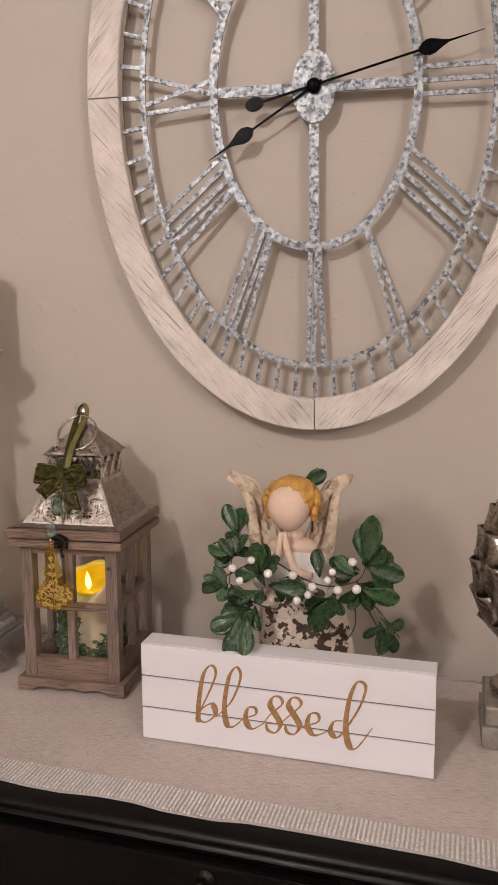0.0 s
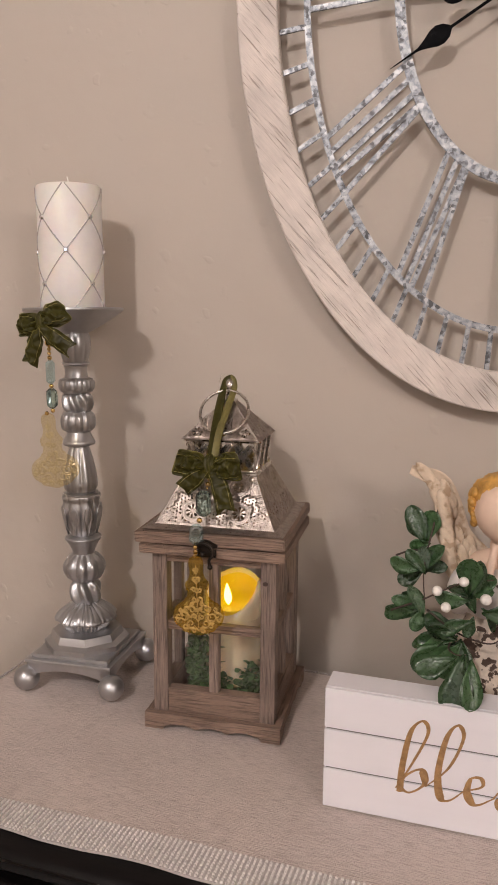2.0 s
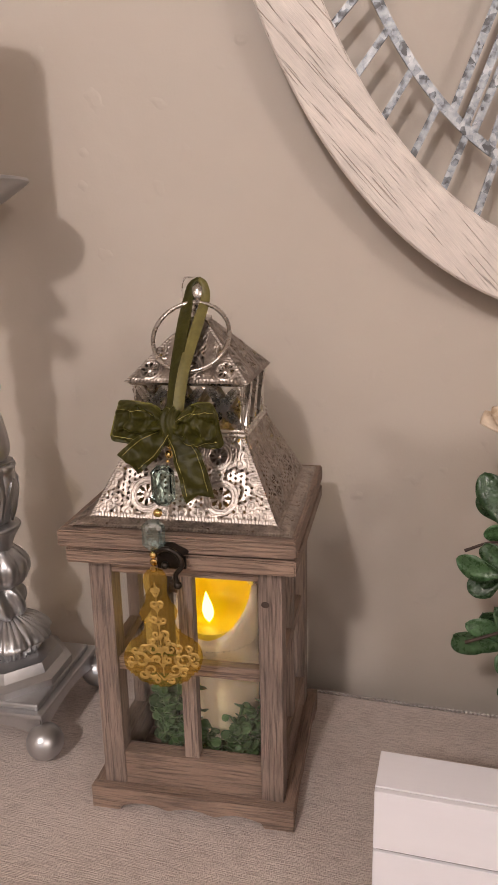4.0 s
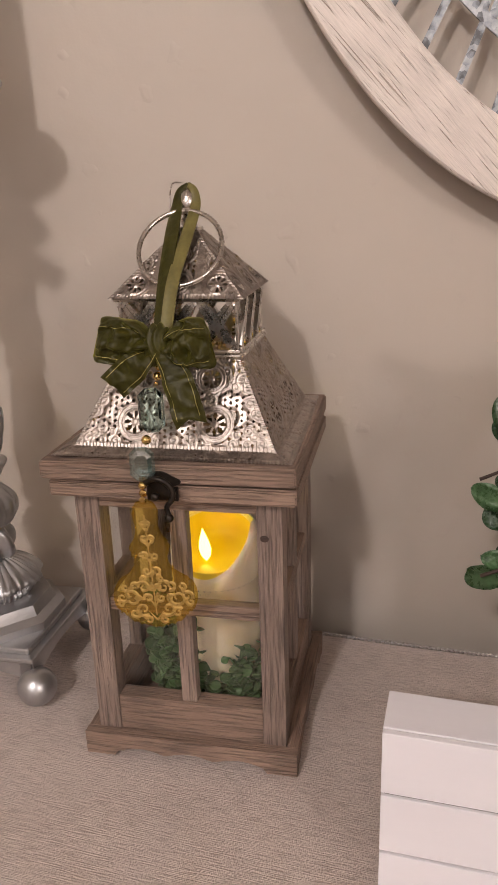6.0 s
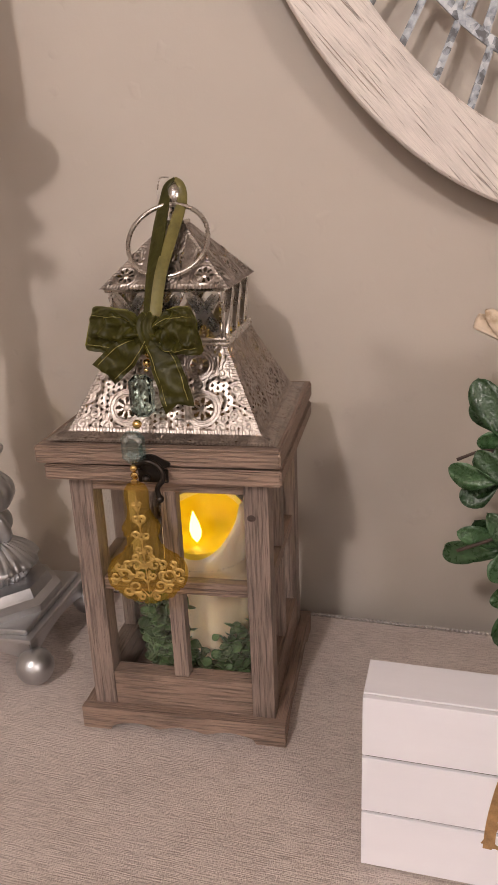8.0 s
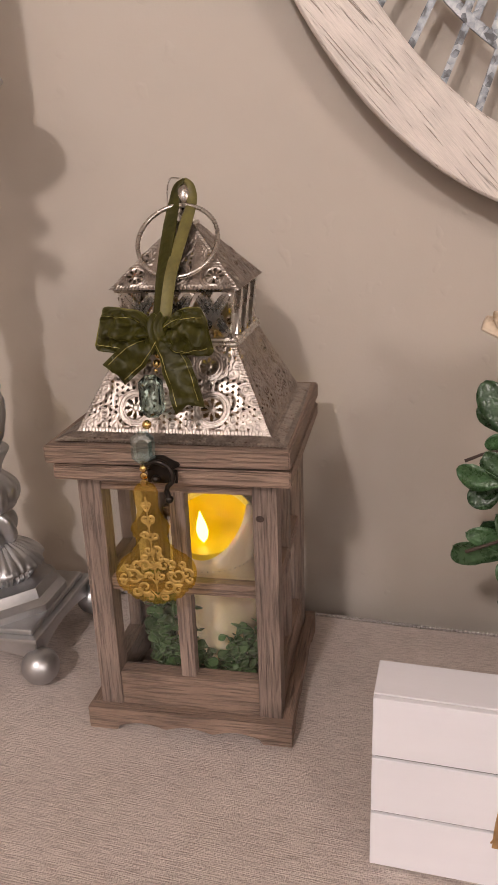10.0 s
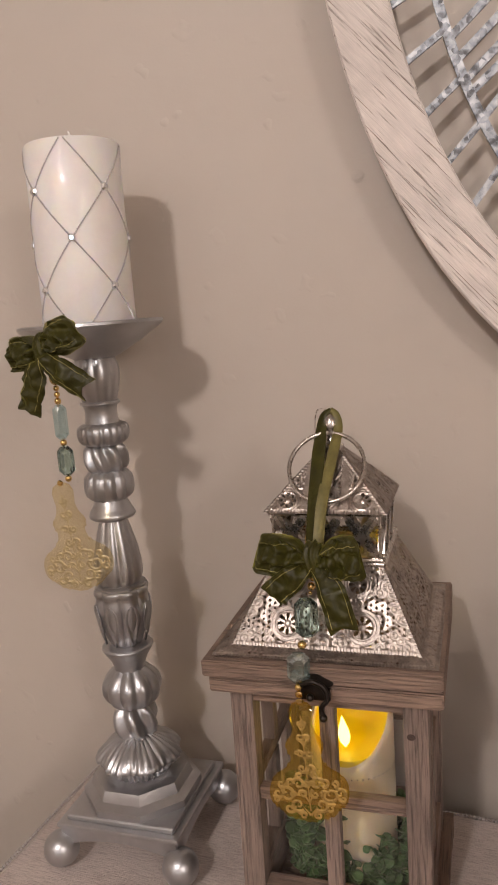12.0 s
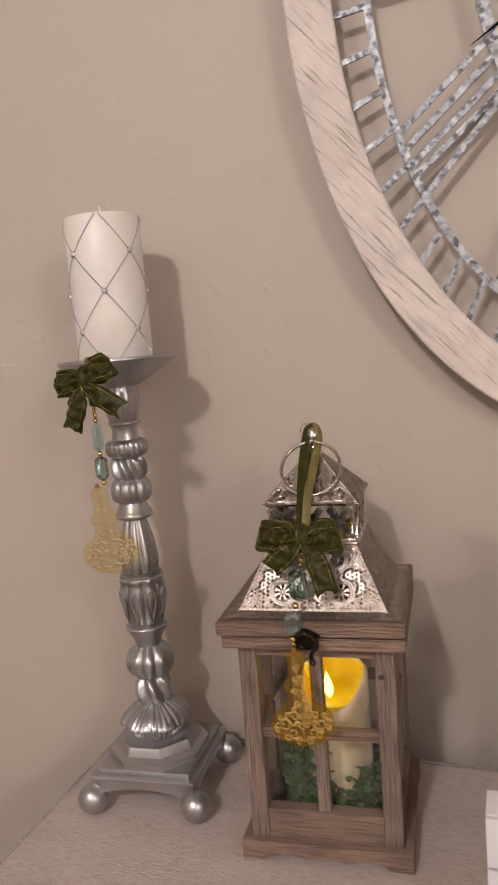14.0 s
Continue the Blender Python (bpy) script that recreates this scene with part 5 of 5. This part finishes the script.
def pillar_candle():
    t = thing("pillar_candle", STICK @ pose(0, 0, 0.4179), "white pearl pillar candle with rhinestone lattice", "candle")
    r, h = 0.0337, 0.1275
    part("wax_body", lathe([(r - 0.001, 0), (r, 0.001), (r, h * 0.3), (r, h * 0.6), (r, h - 0.002), (r - 0.0012, h - 0.0002), (r - 0.003, h - 0.0012), (0.010, h - 0.0018), (0.002, h - 0.0018)], 80), PILLAR, t, "", True, 50)
    part("wick", tube(bmesh.new(), smoothline([(0, 0, h - 0.003), (0.0003, 0, h + 0.005), (-0.0008, 0, h + 0.010)], 5), 0.0007, 6), BERRY, t, "", True)
    b0 = ball(0.00088, 1)
    base_v, base_f = [v.co.copy() for v in b0.verts], [[v.index for v in f.verts] for f in b0.faces]
    b0.free()
    vs, fs = [], []
    n, pitch = 4, 2 * math.pi / 4
    a0 = radians(-71)
    half = 0.0336
    for k in range(n):
        for s in (-1, 1):
            steps = 92
            for i in range(steps + 1):
                z = 0.001 + (h - 0.003) * i / steps
                a = a0 + pitch * k + s * (z - 0.0605) / half * pitch / 2
                b = len(vs)
                vs += [(c.x + (r + 0.0003) * math.cos(a), c.y + (r + 0.0003) * math.sin(a), c.z + z) for c in base_v]
                fs += [tuple(j + b for j in f) for f in base_f]
    mesh = bpy.data.meshes.new("bead_lattice")
    mesh.from_pydata(vs, [], fs)
    mesh.materials.append(RHINE)
    ob = new("bead_lattice", mesh)
    ob.parent = t
    tagged(ob, "crossing strings of tiny silver beads", kind="stuff")
    gem = octagon(0.0058, 0.0058, 0.0044, 0.3)
    me = bpy.data.meshes.new("rhinestone")
    gem.to_mesh(me)
    gem.free()
    me.materials.append(GEM)
    for k in range(n):
        for row, sh in ((0, 0), (1, 0.5), (-1, 0.5)):
            a = a0 + pitch * (k + sh)
            z = 0.0605 + half * row
            if 0.004 < z < h - 0.004:
                shared("rhinestone", me, pose(0, 0, z, 0, 0, math.degrees(a) + 90) @ pose(0, -r - 0.0006, 0), t)


pillar_candle()


def stick_ornament():
    t = thing("ribbon_ornament", STICK, "olive velvet bow ornament with pale drop hung on candlestick", "ornament", "")
    bow(t, pose(0.0035, -0.0630, 0.4045, 0, 0, -8), [(184, 0.0300, 0.0200), (28, 0.0280, 0.0205)],
        [([(0, -0.002, -0.003), (-0.003, -0.007, -0.012), (-0.008, -0.007, -0.025), (-0.015, -0.007, -0.041)], (0.95, 0.1, -0.25)),
         ([(0, -0.002, -0.003), (0.010, -0.007, -0.009), (0.022, -0.007, -0.017), (0.036, -0.005, -0.027)], (0.45, 0.1, 0.85))])
    pts = smoothline([(0.002, -0.062, 0.411), (0.003, -0.0630, 0.418), (0.003, -0.0580, 0.4228), (0.003, -0.050, 0.4216)], 6)
    part("hanging_ribbon", strip(bmesh.new(), pts, [0.007] * len(pts), [Vector((1, 0, 0))] * len(pts), 0.001, 0.0005), RIBBON, t, "olive ribbon", True, 60)

    def sway(z):
        return 0.0050 + 0.001 * (0.390 - z) / 0.06, -0.0655

    z = bead_string(t, 0.3900, [("ring", 0.009), ("bead", 0.0042), ("bead", 0.0042), ("bead", 0.0048), ("disc", 0.0235), ("bead", 0.0048), ("teal", 0.0200), ("bead", 0.0048)], sway)
    x, y = sway(z)
    drop(t, pose(x + 0.0020, y, z - 0.0770, 0, -6, 10), 0.0490, 0.0770, "pale amber acrylic baroque drop with gold scrollwork", PALE_AMBER)


stick_ornament()


# ---- angel figurine, garland and artichoke finial ----
def blob(bm, centre, size, index, sub=3, rot=(0, 0, 0), shape=None):
    b = bmesh.new()
    bmesh.ops.create_icosphere(b, subdivisions=sub, radius=1)
    m = Matrix.Translation(centre) @ pose(0, 0, 0, *rot)
    for v in b.verts:
        c = v.co.copy()
        if shape:
            c = shape(c)
        v.co = m @ Vector((c.x * size[0], c.y * size[1], c.z * size[2]))
    for f in b.faces:
        f.material_index, f.smooth = index, True
    join(bm, b)


ANGEL = pose(0.085, -0.175, 0.9225, 0, 0, -4.0)


def figurine():
    bm = bmesh.new()
    rng = random.Random(3)
    # birch-like stump
    b = lathe([(p.x, p.y) for p in smoothline([(0.052, 0.0, 0), (0.056, 0.03, 0), (0.053, 0.075, 0), (0.049, 0.105, 0), (0.040, 0.135, 0), (0.030, 0.150, 0)], 5)], 64,
              lambda a, z, r: r * (1 + 0.10 * math.sin(3 * a + z * 30) + 0.05 * math.sin(7 * a + 2) + 0.03 * noise.noise((a * 2, z * 60, 1))))
    for v in b.verts:
        v.co.y *= 0.55
        v.co.x += 0.013
    for f in b.faces:
        f.material_index, f.smooth = 4, True
    join(bm, b)
    # gown, shoulders, arms
    blob(bm, (0, -0.004, 0.160), (0.046, 0.025, 0.031), 2, 3, shape=lambda c: Vector((c.x * (1 - 0.25 * max(0, c.z)), c.y, c.z)))
    for s in (-1, 1):
        blob(bm, (s * 0.034, -0.008, 0.160), (0.015, 0.016, 0.026), 2, 3, (0, s * -12, 0))
        tube_b = tube(bmesh.new(), smoothline([(s * 0.028 - 0.004, -0.022, 0.158), (s * 0.014 - 0.006, -0.030, 0.166), (s * 0.006 - 0.007, -0.033, 0.188), (s * 0.0018 - 0.007, -0.031, 0.212)], 6), 0.0058, 12, lambda f: 1.1 - 0.55 * f)
        for f in tube_b.faces:
            f.material_index, f.smooth = 0, True
        join(bm, tube_b)
    blob(bm, (0, -0.002, 0.188), (0.030, 0.017, 0.012), 0)
    blob(bm, (0, -0.003, 0.203), (0.012, 0.012, 0.018), 0)
    # head, and hair of swept locks
    blob(bm, (-0.003, -0.012, 0.2375), (0.0262, 0.0245, 0.0285), 0, 4, (0, -6, 0), lambda c: Vector((c.x * (1 - 0.14 * max(0, -c.z)), c.y, c.z)))

    def locks(c):
        a = math.atan2(c.x, c.z + 0.15)
        wave = 0.7 * math.sin(17 * a + 5 * c.y + 2.2 * noise.noise(c * 2.1)) + 0.7 * math.sin(41 * a - 6 * c.y + 3.5 * noise.noise(c * 2.4))
        return c * (1 + 0.026 * wave + 0.05 * noise.noise(c * 2.6))

    blob(bm, (-0.001, -0.001, 0.2455), (0.0325, 0.0280, 0.0275), 1, 5, (16, -6, 0), locks)
    for k in range(16):
        s = 1 if k % 2 else -1
        f = (k // 2) / 7
        blob(bm, (s * (0.0288 + 0.002 * math.sin(5 * f)), -0.012 + 0.004 * math.sin(k), 0.254 - 0.028 * f), (0.0042, 0.0060, 0.0056), 1, 2, (rng.uniform(-40, 40), rng.uniform(-40, 40), 0), locks)
    # wings: curved blades of overlapping feathers
    for s in (-1, 1):
        k = 1.0 if s < 0 else 0.70
        spine = smoothline([(s * 0.020, 0.018, 0.178), (s * 0.042 * k, 0.027, 0.200), (s * 0.052 * k, 0.032, 0.232), (s * 0.062 * k, 0.032, 0.254), (s * 0.087 * (k + 0.02), 0.032, 0.264)], 8)
        w = strip(bmesh.new(), spine, [0.032 - 0.023 * (i / (len(spine) - 1)) ** 2 for i in range(len(spine))], [Vector((1, 0.2, -0.5 * s))] * len(spine), 0.006, 0.004)
        for f in w.faces:
            f.material_index, f.smooth = 3, True
        join(bm, w)
        k0 = k
        for k in range(22):
            i = rng.randrange(2, len(spine) - 2)
            p = spine[i]
            out = rng.uniform(-0.008, 0.016 - 0.010 * i / len(spine))
            blob(bm, (p.x + s * out, p.y - 0.0026 - rng.uniform(0, 0.0008), p.z - 0.35 * out), (0.0050, 0.0013, 0.0130), 3, 2, (0, s * (12 + 30 * i / len(spine)) + rng.uniform(-8, 8), 0))
        for k in range(7):
            f = k / 6
            blob(bm, (s * (0.047 + 0.008 * f) * (0.5 + 0.5 * k0), 0.014, 0.172 + 0.062 * f), (0.0060, 0.0035, 0.0170), 3, 2, (0, s * (28 - 8 * f), 0))
    ob = part("angel_figurine", bm, [SKIN, HAIR, DRESS, WINGS, BARK], None)
    ob.matrix_basis = ANGEL
    tagged(ob, "cream resin angel figurine with ochre hair on a flaking birch-bark base", "figurine")


figurine()


def garland():
    t = thing("mistletoe_garland", ANGEL, "faux mistletoe garland with dark leaves and white berries", "garland")
    rng = random.Random(12)
    big = leaf_mesh("leaf", 0.0200, 0.0360, 0.18, LEAF)
    small = leaf_mesh("leaf", 0.0150, 0.0320, 0.45, LEAF)
    kinds = [big, small] + [leaf_mesh("leaf", w_, l_, f_, LEAF, 9, tw_, be_) for w_, l_, f_, tw_, be_ in
                            ((0.022, 0.038, 0.22, 0.5, 0.10), (0.018, 0.040, 0.10, -0.5, -0.15), (0.023, 0.035, -0.10, 0.3, 0.08), (0.014, 0.034, 0.40, -0.8, 0.20), (0.020, 0.036, 0.30, 0.2, -0.12))]
    twigs = [
        [(-0.058, 0.018, 0.240), (-0.066, 0.008, 0.205), (-0.071, -0.014, 0.177), (-0.068, -0.046, 0.150)],
        [(-0.098, -0.050, 0.148), (-0.070, -0.052, 0.162), (-0.035, -0.054, 0.182), (-0.010, -0.054, 0.186)],
        [(-0.098, -0.004, 0.186), (-0.082, -0.002, 0.192), (-0.068, 0.000, 0.190)],
        [(-0.066, -0.046, 0.150), (-0.040, -0.052, 0.134), (-0.010, -0.056, 0.128), (0.004, -0.056, 0.142)],
        [(-0.008, -0.056, 0.182), (0.020, -0.056, 0.166), (0.050, -0.054, 0.158), (0.082, -0.048, 0.166), (0.092, -0.044, 0.190)],
        [(-0.042, -0.050, 0.128), (-0.046, -0.075, 0.128), (-0.040, -0.100, 0.134), (-0.033, -0.121, 0.144)],
        [(0.080, -0.048, 0.164), (0.092, -0.040, 0.130), (0.106, -0.034, 0.098), (0.104, -0.032, 0.070)],
        [(0.086, -0.044, 0.150), (0.106, -0.036, 0.125), (0.128, -0.032, 0.095)],
        [(0.076, -0.044, 0.150), (0.078, -0.038, 0.110), (0.066, -0.036, 0.085)],
        [(0.020, 0.020, 0.200), (0.022, 0.026, 0.250), (0.025, 0.024, 0.280)],
    ]
    for tw in twigs:
        part("twig", tube(bmesh.new(), smoothline(tw, 8), 0.0010, 6, lambda f: 1.1 - 0.6 * f), TWIG, t, "", True)

    # sprays of leaves: where each spray springs from, then the angle and length of its leaves
    left = (((-0.0684, 0.012, 0.1975), ((107, 0.036), (80, 0.033), (62, 0.026), (195, 0.020))),
            ((-0.071, -0.010, 0.175), ((176, 0.026), (128, 0.026), (69, 0.030), (215, 0.026), (95, 0.024))),
            ((-0.072, -0.052, 0.148), ((200, 0.036), (188, 0.030), (108, 0.026), (150, 0.024), (250, 0.022))),
            ((-0.038, -0.056, 0.128), ((196, 0.041), (180, 0.032), (211, 0.045), (160, 0.028), (232, 0.036))))
    middle = (((-0.029, -0.058, 0.168), ((188, 0.026), (92, 0.036), (64, 0.030), (150, 0.024))),
              ((-0.022, -0.058, 0.153), ((-5, 0.042), (115, 0.024), (200, 0.026))),
              ((0.054, -0.058, 0.150), ((205, 0.036), (240, 0.042), (222, 0.034))),
              ((0.036, -0.054, 0.166), ((98, 0.030),)))
    right = (((0.079, -0.052, 0.174), ((183, 0.028), (136, 0.028), (165, 0.030), (220, 0.026))),
             ((0.090, -0.050, 0.186), ((102, 0.042), (76, 0.048), (308, 0.047), (345, 0.042), (38, 0.028))),
             ((0.083, -0.048, 0.162), ((335, 0.042), (242, 0.028), (300, 0.028), (270, 0.026))),
             ((0.107, -0.034, 0.108), ((212, 0.024), (303, 0.036), (290, 0.034))))
    for c, leaves in left + middle + right:
        for ang, length in leaves:
            a = radians(ang + rng.uniform(-5, 5))
            d = Vector((math.cos(a), rng.uniform(-0.25, 0.12), math.sin(a))).normalized()
            face = Vector((rng.uniform(-0.5, 0.5), -1, rng.uniform(-0.3, 0.7)))
            x = d.cross(face).normalized()
            m = Matrix((x, d, x.cross(d))).transposed().to_4x4()
            base = Vector(c) + Vector((rng.uniform(-0.004, 0.004), rng.uniform(-0.010, 0.008), rng.uniform(-0.004, 0.004)))
            shared("leaf", rng.choice(kinds), Matrix.Translation(base) @ m @ Matrix.Scale(length / 0.034, 4), t)
            if length > 0.025:
                # a smaller leaf set behind, from the same node
                turn = pose(0, 0, 0, rng.uniform(-30, 30), rng.uniform(-50, 50), rng.choice((-1, 1)) * rng.uniform(28, 60))
                shared("leaf", rng.choice(kinds), Matrix.Translation(base + Vector((0, 0.010, 0))) @ m @ turn @ Matrix.Scale(length / 0.046, 4), t)
    # two leaves draped over the sign's top edge
    for base, tip, face, s, kind in (((-0.034, -0.120, 0.144), (-0.041, -0.150, 0.100), (-0.5, -1, 0.3), 1.25, 2), ((-0.030, -0.124, 0.142), (-0.026, -0.148, 0.108), (0.6, -1, 0.5), 1.1, 0),
                                     ((-0.040, -0.104, 0.132), (-0.066, -0.108, 0.119), (0.1, -0.7, 1.0), 1.0, 4)):
        d = (Vector(tip) - Vector(base)).normalized()
        x = d.cross(Vector(face)).normalized()
        shared("leaf", kinds[kind], Matrix.Translation(base) @ Matrix((x, d, x.cross(d))).transposed().to_4x4() @ Matrix.Scale(s, 4), t)
    shared("leaf", big, pose(0.006, 0.016, 0.258, 0, 60, 0) @ pose(0, 0, 0, 100), t)
    bmesh_b = ball(0.0046, 3)
    me = bpy.data.meshes.new("berry")
    bmesh_b.to_mesh(me)
    bmesh_b.free()
    me.materials.append(BERRY)
    for f in me.polygons:
        f.use_smooth = True
    for x, z in ((-0.058, 0.1765), (-0.050, 0.1625), (-0.017, 0.1735), (0.0106, 0.1725), (0.0325, 0.1605), (0.0275, 0.1505), (0.0156, 0.1445), (0.0495, 0.1695), (0.0605, 0.1585), (0.0545, 0.1785), (0.0764, 0.1915), (0.0814, 0.1615), (-0.036, 0.1875)):
        shared("berry", me, pose(x, -0.066 - rng.uniform(0, 0.004), z) @ Matrix.Scale(rng.uniform(0.85, 1.1), 4), t)


garland()


def artichoke():
    t = thing("artichoke_finial", pose(0.342, -0.234, 0.9225, 0, 0, -6), "antiqued silver artichoke finial on a square pedestal", "finial")
    part("pedestal", boxed(-0.043, 0.043, -0.043, 0.043, 0, 0.024, 0.002), STONEBASE, t)
    part("pedestal", boxed(-0.040, 0.040, -0.040, 0.040, 0.0235, 0.046, 0.003), STONEBASE, t)
    part("stem", lathe([(p.x, p.y) for p in smoothline([(0.032, 0.046, 0), (0.034, 0.056, 0), (0.020, 0.066, 0), (0.013, 0.080, 0), (0.014, 0.098, 0), (0.024, 0.108, 0), (0.018, 0.116, 0)], 4)], 40), ANTIQUE, t, "", True, 50)
    part("core", lathe([(p.x, p.y) for p in smoothline([(0.010, 0.112, 0), (0.030, 0.125, 0), (0.044, 0.155, 0), (0.045, 0.200, 0), (0.034, 0.250, 0), (0.014, 0.288, 0), (0.003, 0.300, 0)], 4)], 40), ANTIQUE, t, "", True)
    bm = bmesh.new()
    rows = []
    for j in range(9):
        f = j / 8
        half = 0.0190 * math.sin(math.pi * (0.16 + 0.68 * f)) ** 0.7
        lip = 0.0014 * max(0, f - 0.7) / 0.3
        rows.append([bm.verts.new((half * s, -0.0050 * (1 - s * s) * 1.5 - lip - 0.001, 0.036 * f)) for s in (-1, -0.5, 0, 0.5, 1)])
    for a, b in zip(rows, rows[1:]):
        for k in range(4):
            bm.faces.new((a[k], a[k + 1], b[k + 1], b[k]))
    ret = bmesh.ops.extrude_face_region(bm, geom=bm.faces[:])
    for v in [g for g in ret["geom"] if isinstance(g, bmesh.types.BMVert)]:
        v.co.y += 0.0016
    bmesh.ops.recalc_face_normals(bm, faces=bm.faces)
    me = bpy.data.meshes.new("scale")
    bm.to_mesh(me)
    bm.free()
    me.materials.append(ANTIQUE)
    for f in me.polygons:
        f.use_smooth = True
    for j, (z, r, tilt, n, s) in enumerate(((0.113, 0.022, -42, 8, 0.9), (0.130, 0.037, -22, 9, 1.05), (0.158, 0.0450, -7, 9, 1.15), (0.188, 0.0465, 6, 9, 1.15), (0.218, 0.041, 16, 8, 1.05), (0.246, 0.032, 25, 7, 0.95), (0.270, 0.020, 32, 6, 0.75))):
        for k in range(n):
            shared("scale", me, pose(0, 0, 0, 0, 0, 360 / n * (k + 0.5 * (j % 2))) @ pose(0, -r, z, -tilt) @ Matrix.Scale(s, 4), t)


artichoke()
